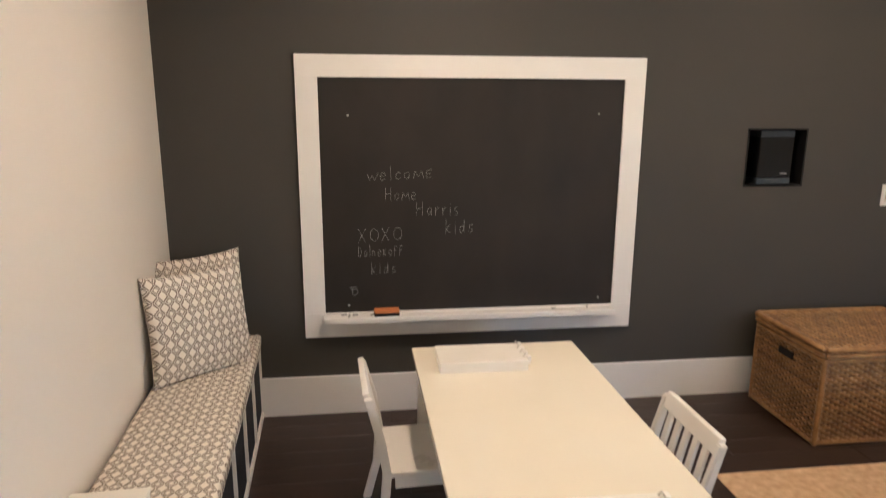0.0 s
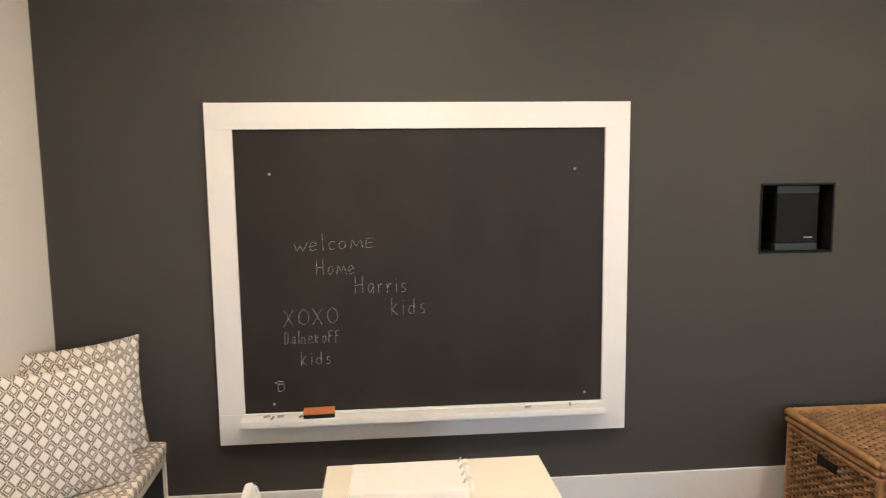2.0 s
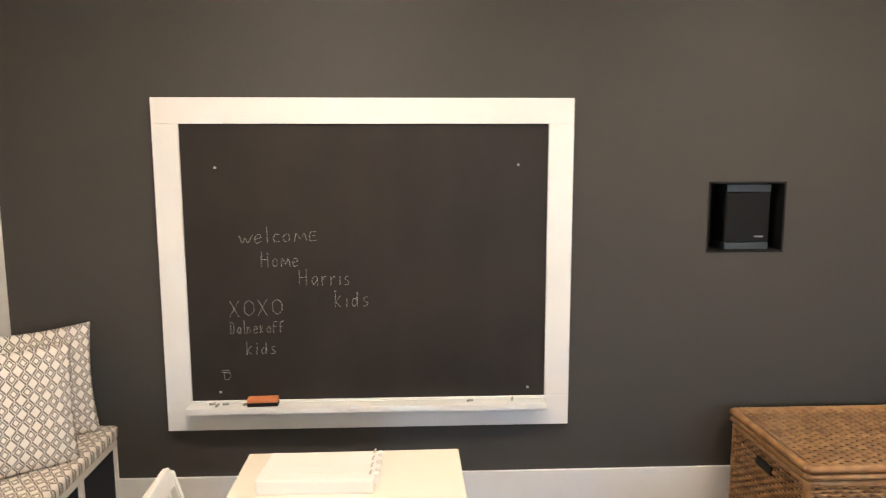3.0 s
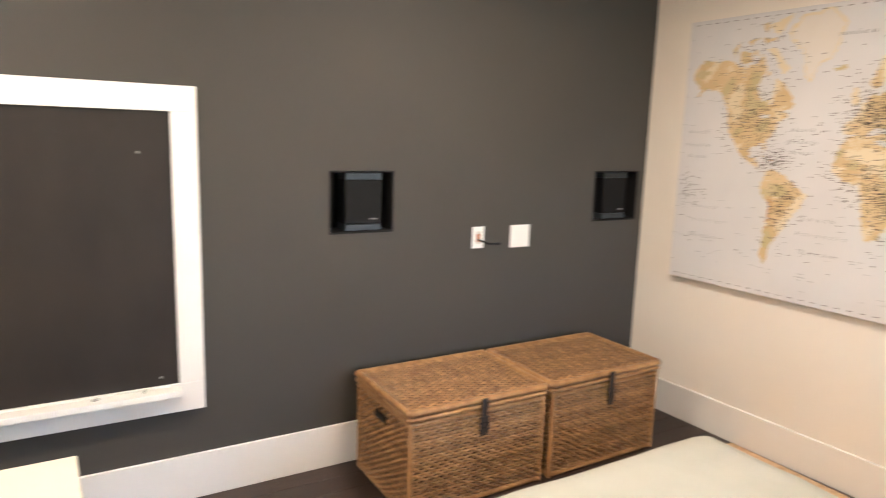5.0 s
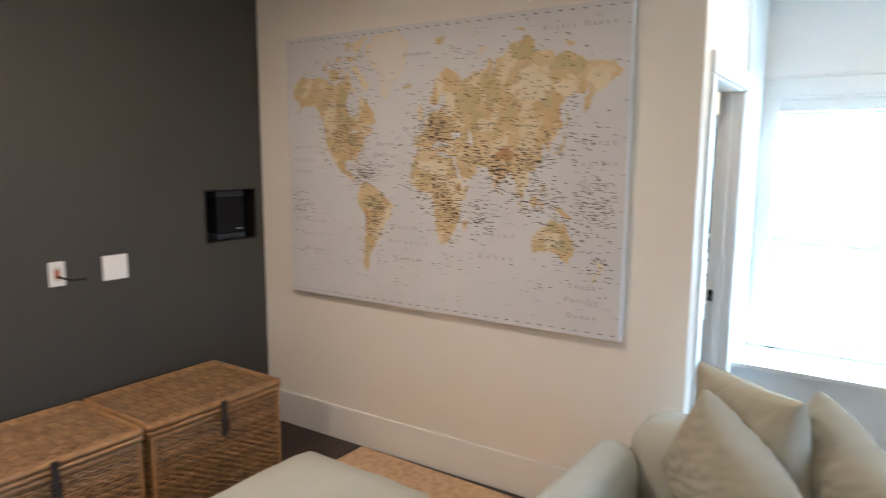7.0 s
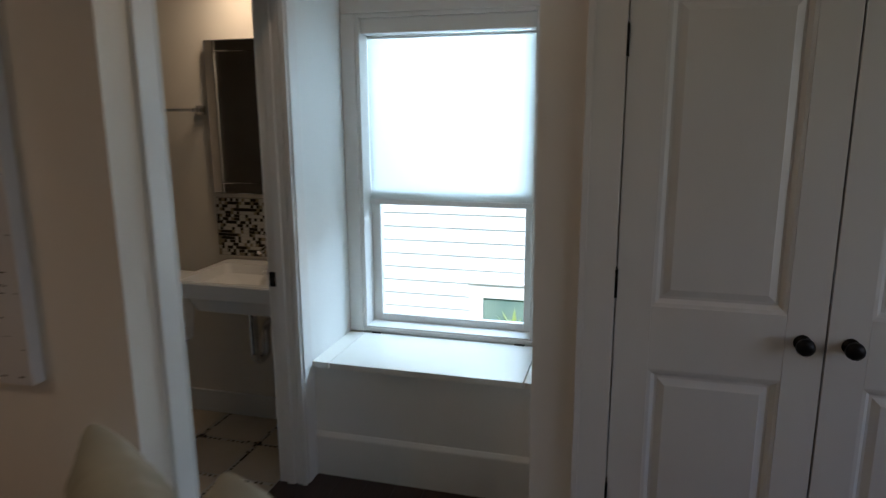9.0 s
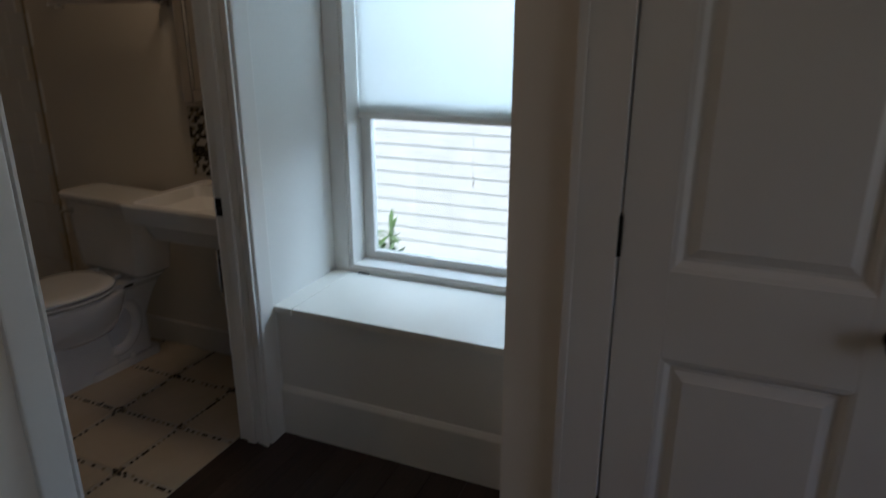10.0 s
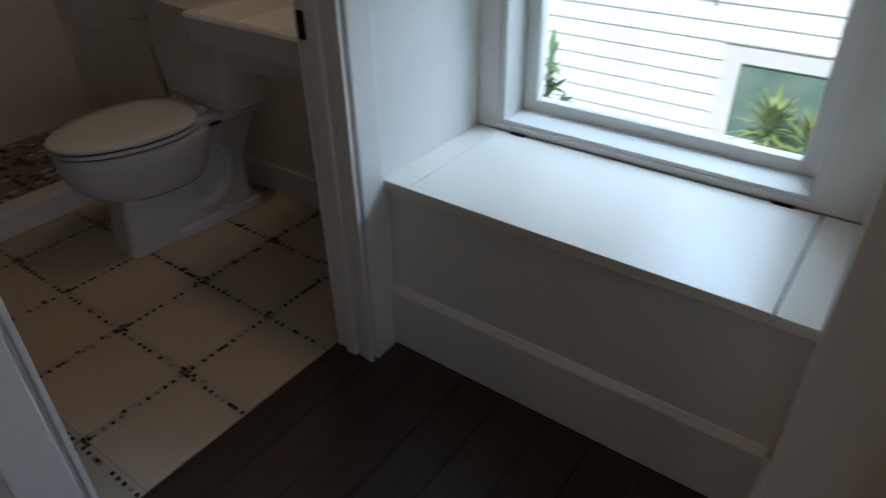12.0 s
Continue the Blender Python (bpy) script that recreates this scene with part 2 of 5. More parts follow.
def box(bm, x0, y0, z0, x1, y1, z1, bevel=0.0, seg=2):
    vs = bmesh.ops.create_cube(bm, size=1.0)["verts"]
    m = Matrix.Translation(((x0 + x1) / 2, (y0 + y1) / 2, (z0 + z1) / 2)) @ Matrix.Diagonal((abs(x1 - x0), abs(y1 - y0), abs(z1 - z0), 1))
    bmesh.ops.transform(bm, matrix=m, verts=vs)
    if bevel:
        es = list({e for v in vs for e in v.link_edges})
        bmesh.ops.bevel(bm, geom=es, offset=bevel, segments=seg, profile=0.6, affect="EDGES")
    return bm


def boxes(*specs, bevel=0.0, seg=2):
    bm = bmesh.new()
    for s in specs:
        box(bm, *s, bevel=bevel, seg=seg)
    return bm


def box_part(name, spec, mat, parent=None, bevel=0.0, label="", seg=2):
    return part(name, boxes(spec, bevel=bevel, seg=seg), mat, parent, label)


def rod(bm, a, b, r, r2=None, seg=12):
    a, b = Vector(a), Vector(b)
    vs = bmesh.ops.create_cone(bm, cap_ends=True, segments=seg, radius1=r, radius2=r if r2 is None else r2, depth=(b - a).length)["verts"]
    q = (b - a).to_track_quat("Z", "Y").to_matrix().to_4x4()
    bmesh.ops.transform(bm, matrix=Matrix.Translation((a + b) / 2) @ q, verts=vs)
    return bm


def rod_part(name, a, b, r, mat, parent=None, r2=None, seg=12, label=""):
    return part(name, rod(bmesh.new(), a, b, r, r2, seg), mat, parent, label, smooth=False)


def lathe(bm, profile, seg=24, m=None):
    """Turns (radius, height) pairs round z."""
    rings = []
    for r, h in profile:
        rings.append([bm.verts.new((r * math.cos(2 * math.pi * i / seg), r * math.sin(2 * math.pi * i / seg), h)) for i in range(seg)])
    for a, b in zip(rings, rings[1:]):
        for i in range(seg):
            bm.faces.new((a[i], a[(i + 1) % seg], b[(i + 1) % seg], b[i]))
    bm.faces.new(list(reversed(rings[0])))
    bm.faces.new(rings[-1])
    if m is not None:
        bmesh.ops.transform(bm, matrix=m, verts=[v for ring in rings for v in ring])
    return bm


def thing(name, label, category, m=None, group="", kind=""):
    ob = new(name)
    ob.empty_display_size = 0.1
    if m is not None:
        ob.matrix_world = m
    return tagged(ob, label, category, group, kind)


def setting(name, bm, mat, label):
    return tagged(part(name, bm, mat), label, name.split("_")[0], kind="structure")


# ---- plan ----
WALL_Y, LEFT_X, MAP_X, CEIL = 3.42, 0.558, 5.50, 2.6
HALL_Y, SEAT_X, WIN_X, REC_Y, CLOSET_X = 0.937, 6.668, 7.088, -0.055, 6.275
BACK_Y, BATH_N = -3.0, 3.42
LEAN_LEFT = 2.5  # the left wall stands a little out of square
MAPM = pose(MAP_X, WALL_Y, 0, 0, 0, 1.7)  # the map wall, measured from the corner
LEFT = pose(LEFT_X, WALL_Y, 0, 0, 0, LEAN_LEFT)

# ---- structure ----
NICHES = [(3.443, 3.773), (5.09, 5.442)]
NZ0, NZ1 = 1.155, 1.453
wall_bm = bmesh.new()
for s in ((0.2, WALL_Y, 0, 7.2, WALL_Y + 0.2, NZ0), (0.2, WALL_Y, NZ1, 7.2, WALL_Y + 0.2, CEIL),
          (0.2, WALL_Y, NZ0, NICHES[0][0], WALL_Y + 0.2, NZ1), (NICHES[0][1], WALL_Y, NZ0, NICHES[1][0], WALL_Y + 0.2, NZ1),
          (NICHES[1][1], WALL_Y, NZ0, 7.2, WALL_Y + 0.2, NZ1)):
    box(wall_bm, *s)
setting("wall_north", wall_bm, M_DARK_WALL, "matt charcoal painted wall with two square speaker recesses")

left = setting("wall_west", boxes((-0.14, -6.6, 0, 0.0, 0.0, CEIL)), M_WHITE_WALL, "plain cream painted wall beside the bench")
left.matrix_world = LEFT

map_wall = setting("wall_map", boxes((0, -2.523, 0, 0.12, 0.03, CEIL)), M_WHITE_WALL, "cream painted wall that carries the world map")
map_wall.matrix_world = MAPM
HALL = pose(6.548, 0.941, 0, 0, 0, 2.5)  # the doorway's wall, a little out of square
DL, DR, DH = -0.775, 0.022, 2.0
hall = setting("wall_hall", boxes((-0.905, 0, 0, DL, 0.115, CEIL), (DL, 0, DH, DR, 0.115, CEIL), (DR, 0, 0, 0.1005, 0.115, CEIL)), M_WHITE_WALL,
               "cream wall with the bathroom doorway in it")
hall.matrix_world = HALL
setting("wall_seat_side", boxes((6.651, HALL_Y - 0.003, 0, WIN_X, HALL_Y + 0.12, CEIL)), M_ALCOVE, "pale side wall of the window seat")
WY0, WY1, WZ0, WZ1 = 0.045, 0.866, 0.54, 1.992
setting("wall_window", boxes((WIN_X, -0.2, 0, WIN_X + 0.2, WY0, CEIL), (WIN_X, WY1, 0, WIN_X + 0.2, HALL_Y + 0.125, CEIL),
                             (WIN_X, WY0, 0, WIN_X + 0.2, WY1, WZ0), (WIN_X, WY0, WZ1, WIN_X + 0.2, WY1, CEIL)), M_ALCOVE, "pale wall round the alcove window")
setting("wall_recess", boxes((CLOSET_X, REC_Y - 0.13, 0, WIN_X, REC_Y, CEIL)), M_WHITE_WALL, "cream side wall of the window alcove")
CY0, CY1, CH = -1.503, -0.305, 2.08
setting("wall_closet", boxes((CLOSET_X, CY1, 0, CLOSET_X + 0.12, REC_Y - 0.13, CEIL), (CLOSET_X, CY0, CH, CLOSET_X + 0.12, CY1, CEIL),
                             (CLOSET_X, BACK_Y, 0, CLOSET_X + 0.12, CY0, CEIL)), M_WHITE_WALL, "cream wall that holds the closet doors")
setting("wall_closet_back", boxes((6.95, BACK_Y, 0, 7.05, REC_Y - 0.13, CEIL)), M_WHITE_WALL, "plain back wall of the closet")
setting("wall_south", boxes((-0.2, BACK_Y - 0.15, 0, 4.2, BACK_Y, CEIL), (5.8, BACK_Y - 0.15, 0, 7.2, BACK_Y, CEIL), (4.2, BACK_Y - 0.15, 0, 5.8, BACK_Y, 0.8),
                            (4.2, BACK_Y - 0.15, 2.1, 5.8, BACK_Y, CEIL)), M_WHITE_WALL, "cream wall with a window opening")
setting("wall_bath", boxes((WIN_X, HALL_Y + 0.13, 0, WIN_X + 0.2, BATH_N, CEIL)), M_WHITE_WALL, "pale bathroom wall behind the basin and toilet")
setting("wall_bath_west", boxes((MAP_X + 0.195, HALL_Y + 0.135, 0, MAP_X + 0.228, 2.46, CEIL)), M_DARK_WALL, "charcoal painted bathroom wall facing the mirror")
setting("ceiling", boxes((-0.3, BACK_Y - 0.2, CEIL, WIN_X + 0.2, WALL_Y + 0.2, CEIL + 0.12)), M_CEILING, "plain white ceiling")
floor = setting("floor", boxes((-0.3, BACK_Y - 0.2, -0.15, WIN_X + 0.2, WALL_Y + 0.2, -0.012)), M_GAP, "dark stained oak plank floor")


def baseboard(name, x0, y0, x1, y1, h=0.2):
    bm = bmesh.new()
    box(bm, x0, y0, 0, x1, y1, h, bevel=0.003)
    return setting(name, bm, M_TRIM, "tall white painted baseboard")


baseboard("baseboard_north", 0.62, WALL_Y - 0.016, MAP_X - 0.0155, WALL_Y, 0.208)
_b = baseboard("baseboard_map", -0.016, -2.524, -0.0005, -0.001)
_b.matrix_world = MAPM
# the seat's baseboard has a sloped and rounded cap
_bm = bmesh.new()
_prof = ((-0.016, 0.0), (-0.016, 0.176), (-0.0155, 0.182), (-0.013, 0.187), (-0.009, 0.192), (-0.004, 0.199), (0.0, 0.201), (0.0, 0.0))
_ends = [[_bm.verts.new((SEAT_X + px, yy, pz)) for px, pz in _prof] for yy in (REC_Y + 0.012, HALL_Y - 0.004)]
for _i in range(len(_prof)):
    _j = (_i + 1) % len(_prof)
    _bm.faces.new((_ends[0][_i], _ends[0][_j], _ends[1][_j], _ends[1][_i]))
for _e in _ends:
    _bm.faces.new(_e)
bmesh.ops.recalc_face_normals(_bm, faces=_bm.faces[:])
setting("baseboard_seat", _bm, M_TRIM, "tall white baseboard with a sloped cap")
baseboard("baseboard_closet", CLOSET_X - 0.016, -0.192, CLOSET_X, REC_Y + 0.012, 0.19)
baseboard("baseboard_recess", CLOSET_X, REC_Y, SEAT_X - 0.014, REC_Y + 0.012, 0.19)
baseboard("baseboard_bath", WIN_X - 0.014, HALL_Y + 0.13, WIN_X, 2.46, 0.12)
_b = baseboard("baseboard_west", 0, -6.4, 0.016, -0.02)
_b.matrix_world = LEFT


# ---- trim of the doorway, the alcove window and the closet ----
def door_casing():
    t = thing("door_casing", "white moulded casing round the open bathroom doorway", "door casing", HALL, kind="structure")
    for x0, x1 in ((DL - 0.082, DL + 0.004), (DR - 0.004, DR + 0.080)):
        box_part("casing_side", (x0, -0.017, 0, x1, -0.0005, DH - 0.004), M_TRIM, t, 0.005)
    for x, d in ((DL + 0.0145, 1), (DR - 0.0145, -1)):
        for y0, y1, h in ((-0.012, 0.010, 0.010), (0.016, 0.036, 0.005), (0.113, 0.1165, 0.004)):
            xa, xb = sorted((x, x + d * h))
            box_part("jamb_bead", (xa, y0, 0, xb, y1, DH - 0.015), M_TRIM, t, 0.002)
    box_part("casing_head", (DL - 0.082, -0.020, DH - 0.0035, DR + 0.082, -0.0005, DH + 0.085), M_TRIM, t, 0.004)
    for x0, x1 in ((DL, DL + 0.014), (DR - 0.014, DR)):
        box_part("jamb", (x0, 0.0, 0, x1, 0.116, DH), M_TRIM, t, 0.002)
    box_part("jamb_head", (DL + 0.0145, 0.0, DH - 0.014, DR - 0.0145, 0.116, DH), M_TRIM, t, 0.002)
    box_part("door_stop", (DR - 0.026, 0.045, 0, DR - 0.0145, 0.08, DH - 0.015), M_TRIM, t, 0.003)
    box_part("door_stop", (DL + 0.0145, 0.045, 0, DL + 0.026, 0.08, DH - 0.015), M_TRIM, t, 0.003)
    sp = box_part("strike_plate", (DR - 0.0165, 0.084, 0.876, DR - 0.0142, 0.112, 0.938), M_BLACK_IRON, t, 0.001, "black metal strike plate")
    box_part("latch_hole", (DR - 0.0172, 0.092, 0.892, DR - 0.0164, 0.104, 0.912), M_CHROME, sp)


door_casing()


def ring_frame(bm, y0, y1, z0, z1, w, x0, x1, bevel=0.003):
    """Four butted bars round an opening in the y-z plane."""
    box(bm, x0, y0, z0, x1, y0 + w, z1, bevel)
    box(bm, x0, y1 - w, z0, x1, y1, z1, bevel)
    box(bm, x0, y0 + w + 0.0004, z0, x1, y1 - w - 0.0004, z0 + w, bevel)
    box(bm, x0, y0 + w + 0.0004, z1 - w, x1, y1 - w - 0.0004, z1, bevel)
    return bm


def alcove_window():
    t = thing("window_1", "white sash window over the alcove seat", "window", kind="structure")
    c = WIN_X - 0.018
    box_part("casing", (c, WY1, 0.528, WIN_X, HALL_Y - 0.004, WZ1), M_TRIM, t, 0.004)
    box_part("casing", (c, REC_Y + 0.001, 0.528, WIN_X, WY0, WZ1), M_TRIM, t, 0.004)
    box_part("casing_head", (c - 0.004, REC_Y + 0.001, WZ1 + 0.0005, WIN_X, HALL_Y - 0.004, WZ1 + 0.10), M_TRIM, t, 0.004)
    box_part("head_cap", (c - 0.022, REC_Y + 0.001, WZ1 + 0.1005, WIN_X, HALL_Y - 0.004, WZ1 + 0.118), M_TRIM, t, 0.003)
    part("jamb_liner", ring_frame(bmesh.new(), WY0, WY1, WZ0, WZ1, 0.018, WIN_X - 0.012, WIN_X + 0.2), M_TRIM, t)
    box_part("window_sill", (WIN_X - 0.016, WY0 - 0.001, 0.528, WIN_X + 0.15, WY1 + 0.001, 0.549), M_TRIM, t, 0.003)
    lo = part("lower_sash", ring_frame(bmesh.new(), WY0 + 0.019, WY1 - 0.019, 0.5495, 1.205, 0.042, WIN_X + 0.09, WIN_X + 0.125), M_TRIM, t)
    g = box_part("pane", (WIN_X + 0.107, WY0 + 0.055, 0.585, WIN_X + 0.111, WY1 - 0.055, 1.17), M_GLASS, lo)
    g.visible_shadow = False
    up = part("upper_sash", ring_frame(bmesh.new(), WY0 + 0.019, WY1 - 0.019, 1.18, WZ1 - 0.0185, 0.042, WIN_X + 0.1255, WIN_X + 0.16), M_TRIM, t)
    g = box_part("pane", (WIN_X + 0.142, WY0 + 0.055, 1.215, WIN_X + 0.146, WY1 - 0.055, WZ1 - 0.055), M_GLASS, up)
    g.visible_shadow = False


alcove_window()


def roller_shade():
    t = thing("roller_shade", "white cloth shade half drawn over the window", "window shade", pose(WIN_X + 0.075, 0, 0))
    y0, y1 = WY0 + 0.022, WY1 - 0.022
    bm = bmesh.new()
    cols, rows = 24, 20
    grid = [[bm.verts.new((0.004 * math.sin(9 * j / cols + 0.7 * i / rows) * (i / rows), y0 + (y1 - y0) * j / cols, 1.905 - (1.905 - 1.155) * i / rows))
             for j in range(cols + 1)] for i in range(rows + 1)]
    for i in range(rows):
        for j in range(cols):
            bm.faces.new((grid[i][j], grid[i + 1][j], grid[i + 1][j + 1], grid[i][j + 1]))
    cloth = part("cloth", bm, M_SHADE, t, smooth=True)
    box_part("bottom_bar", (-0.010, y0, 1.140, 0.010, y1, 1.164), M_TRIM, t, 0.004, "white bottom bar")
    box_part("head_rail", (-0.070, y0 - 0.003, 1.909, 0.022, y1 + 0.003, 1.9735), M_TRIM, t, 0.004, "white head rail")
    rod_part("roller", (0, y0, 1.900), (0, y1, 1.900), 0.008, M_TRIM, t)
    rod_part("pull_cord", (-0.012, 0.36, 0.93), (-0.012, 0.36, 1.14), 0.0007, M_TRIM, t)
    rod_part("cord_pull", (-0.012, 0.36, 0.912), (-0.012, 0.36, 0.93), 0.004, M_TRIM, t, 0.002)


roller_shade()


def window_seat():
    t = thing("window_seat", "white built-in window seat with a hinged lid", "window seat")
    box_part("front_panel", (SEAT_X, REC_Y + 0.001, 0.0, SEAT_X + 0.02, HALL_Y - 0.004, 0.501), M_TRIM, t)
    lid = box_part("lid", (SEAT_X - 0.020, 0.0255, 0.502, WIN_X - 0.022, 0.8535, 0.528), M_WHITE, t, 0.002)
    box_part("side_board", (SEAT_X - 0.0195, 0.8565, 0.502, WIN_X - 0.019, HALL_Y - 0.004, 0.528), M_WHITE, t, 0.002)
    box_part("side_board", (SEAT_X - 0.0195, REC_Y + 0.001, 0.502, WIN_X - 0.019, 0.0215, 0.528), M_WHITE, t, 0.002)
    # Near-black board under the lid; shade in the gaps is its colour.
    box_part("lid_gap_shade", (SEAT_X + 0.03, REC_Y + 0.002, 0.47, WIN_X - 0.001, HALL_Y - 0.005, 0.5015), M_GAP, t)
    for y in (0.795, 0.105):
        h = box_part("hinge", (WIN_X - 0.031, y - 0.024, 0.5282, WIN_X - 0.019, y + 0.024, 0.5300), M_BLACK_IRON, t, 0.001, "small dark hinge")
        rod_part("hinge_pin", (WIN_X - 0.023, y - 0.024, 0.5305), (WIN_X - 0.023, y + 0.024, 0.5305), 0.002, M_BLACK_IRON, h, seg=8)


window_seat()


def closet_door(y_hinge, side):
    """A two-panel door; side is the way from hinge to knob along y."""
    w, h, th = 0.594, 2.06, 0.036
    t = thing("closet_door", "white two-panel closet door, closed", "closet door", pose(CLOSET_X - 0.010, y_hinge, 0.012), group="closet doors")
    def bar(name, a, b, z0, z1):
        y0, y1 = sorted((side * a, side * b))
        return box_part(name, (0, y0, z0, th, y1, z1), M_TRIM, t, 0.0015)
    bar("stile", 0.002, 0.108, 0, h)
    bar("stile", w - 0.108, w - 0.002, 0, h)
    for z0, z1 in ((0, 0.175), (0.770, 0.975), (1.885, h)):
        bar("rail", 0.1085, w - 0.1085, z0, z1)
    for z0, z1 in ((0.175, 0.770), (0.975, 1.885)):
        y0, y1 = sorted((side * 0.1085, side * (w - 0.1085)))
        bm = bmesh.new()
        loops = []
        for inset, x in ((0, 0.001), (0.010, 0.004), (0.022, 0.016), (0.030, 0.016), (0.048, 0.008), (0.052, 0.006)):
            loops.append([bm.verts.new((x, yy, zz)) for yy, zz in ((y0 + inset, z0 + inset), (y1 - inset, z0 + inset), (y1 - inset, z1 - inset), (y0 + inset, z1 - inset))])
        for a, c in zip(loops, loops[1:]):
            for i in range(4):
                bm.faces.new((a[i], a[(i + 1) % 4], c[(i + 1) % 4], c[i]))
        bm.faces.new(loops[-1])
        bmesh.ops.recalc_face_normals(bm, faces=bm.faces[:])
        box(bm, 0.017, y0, z0, th - 0.002, y1, z1)
        part("panel", bm, M_TRIM, t)
    knob = part("knob", lathe(bmesh.new(), ((0.024, 0), (0.024, 0.004), (0.010, 0.008), (0.009, 0.020), (0.020, 0.028), (0.0265, 0.040), (0.024, 0.052), (0.012, 0.058)),
                              m=pose(-0.0005, side * (w - 0.062), 0.895, 0, -90, 0)), M_BLACK_IRON, t, "round black knob", smooth=True)
    for z in (0.32, 1.04, 1.757):
        hg = rod_part("hinge", (-0.004, side * -0.001, z - 0.045), (-0.004, side * -0.001, z + 0.045), 0.006, M_BLACK_IRON, t, label="black barrel hinge")
        rod_part("hinge_tip", (-0.004, side * -0.001, z + 0.0455), (-0.004, side * -0.001, z + 0.053), 0.004, M_BLACK_IRON, hg, 0.002, 8)
    return t


closet_door(-0.309, -1)
closet_door(-1.499, 1)


def closet_casing():
    t = thing("closet_casing", "white flat casing round the closet doors", "door casing", kind="structure")
    x0, x1 = CLOSET_X - 0.020, CLOSET_X - 0.0005
    for y0, y1 in ((CY1 - 0.002, -0.196), (CY0 - 0.112, CY0 + 0.002)):
        box_part("casing_side", (x0, y0, 0, x1, y1, CH), M_TRIM, t, 0.004)
        box_part("casing_bead", (x0 - 0.008, max(y0, y1 - 0.02) if y1 > -1 else y0, 0, x0, y1 if y1 > -1 else y0 + 0.02, CH), M_TRIM, t, 0.003)
    box_part("casing_head", (x0, CY0 - 0.112, CH + 0.0005, x1, -0.196, CH + 0.11), M_TRIM, t, 0.004)


closet_casing()


# ---- playroom: chalkboard wall ----
GLYPHS = {
    "w": (((0, .55), (.22, 0), (.42, .42), (.62, 0), (.95, .58)),),
    "e": (((.05, .28), (.6, .36), (.5, .58), (.2, .55), (.03, .25), (.2, 0), (.62, .1)),),
    "l": (((.1, 1.1), (.12, 0)),),
    "c": (((.6, .5), (.3, .58), (.05, .28), (.25, .02), (.6, .08)),),
    "o": (((.35, .55), (.08, .4), (.1, .1), (.35, 0), (.6, .2), (.55, .48), (.35, .55)),),
    "m": (((0, 0), (.15, .6), (.4, .15), (.65, .6), (.8, 0)),),
    "M": (((0, 0), (.1, .62), (.4, .12), (.7, .62), (.85, 0)),),
    "E": (((.6, .62), (.05, .6), (.03, 0), (.6, .02)), ((.04, .31), (.5, .33))),
    "H": (((.05, 1), (.03, 0)), ((.65, 1), (.62, 0)), ((.04, .48), (.64, .52))),
    "a": (((.6, .5), (.3, .58), (.05, .25), (.25, 0), (.55, .3), (.6, .5), (.58, 0)),),
    "r": (((.05, .55), (.08, 0)), ((.08, .3), (.3, .55), (.5, .5))),
    "i": (((.1, .55), (.1, 0)), ((.1, .78), (.11, .82))),
    "s": (((.5, .55), (.15, .52), (.15, .34), (.48, .22), (.42, .02), (.05, .03)),),
    "k": (((.08, 1), (.05, 0)), ((.55, .65), (.08, .3), (.58, 0))),
    "d": (((.5, .45), (.2, .5), (.05, .2), (.25, 0), (.5, .15), (.58, 1), (.56, 0)),),
    "X": (((.05, 1), (.65, 0)), ((.7, 1), (.02, 0))),
    "O": (((.4, 1), (.08, .75), (.08, .25), (.4, 0), (.75, .25), (.75, .75), (.4, 1)),),
    "D": (((.08, 1), (.06, 0), (.45, .1), (.62, .5), (.45, .9), (.08, 1)),),
    "n": (((.05, .55), (.06, 0)), ((.06, .35), (.3, .55), (.5, .4), (.52, 0))),
    "F": (((.6, .95), (.06, .9), (.04, 0)), ((.05, .5), (.48, .54))),
    "K": (((.08, .7), (.05, 0)), ((.45, .6), (.1, .3), (.5, .02))),
}


def chalk_line(word, x, z, width, height, tilt, parent):
    """One chalked word, as rounded strokes on the slate."""
    cu = bpy.data.curves.new("chalk_word", "CURVE")
    cu.dimensions, cu.bevel_depth, cu.bevel_resolution = "3D", 0.0011, 1
    wide = [0.5 if ch in "li" else 1.2 if ch in "wMmH" else 0.85 if ch in "rsc" else 1.0 for ch in word]
    step = width / sum(wide)
    for i, ch in enumerate(word):
        for stroke in GLYPHS[ch]:
            sp = cu.splines.new("POLY")
            fine = []
            for (ax, az), (bx, bz) in zip(stroke, stroke[1:]):
                for k in range(5):
                    f = k / 5
                    fine.append((ax + (bx - ax) * f, az + (bz - az) * f))
            fine.append(stroke[-1])
            sm = [fine[0]] + [((a[0] + 2 * b_[0] + c_[0]) / 4, (a[1] + 2 * b_[1] + c_[1]) / 4) for a, b_, c_ in zip(fine, fine[1:], fine[2:])] + [fine[-1]]
            sp.points.add(len(sm) - 1)
            for p, (px, pz) in zip(sp.points, sm):
                gx = x + (sum(wide[:i]) + px * (1.15 if wide[i] > 1.1 else 1.0)) * step
                gz = z + pz * height + tilt * (gx - x)
                p.co = (gx + random.uniform(-0.0008, 0.0008), -0.0163, gz + random.uniform(-0.0008, 0.0008), 1)
                p.radius = random.uniform(0.55, 1.0)
    cu.materials.append(M_CHALK)
    ob = new("chalk_word", cu)
    ob.parent = parent
    return ob


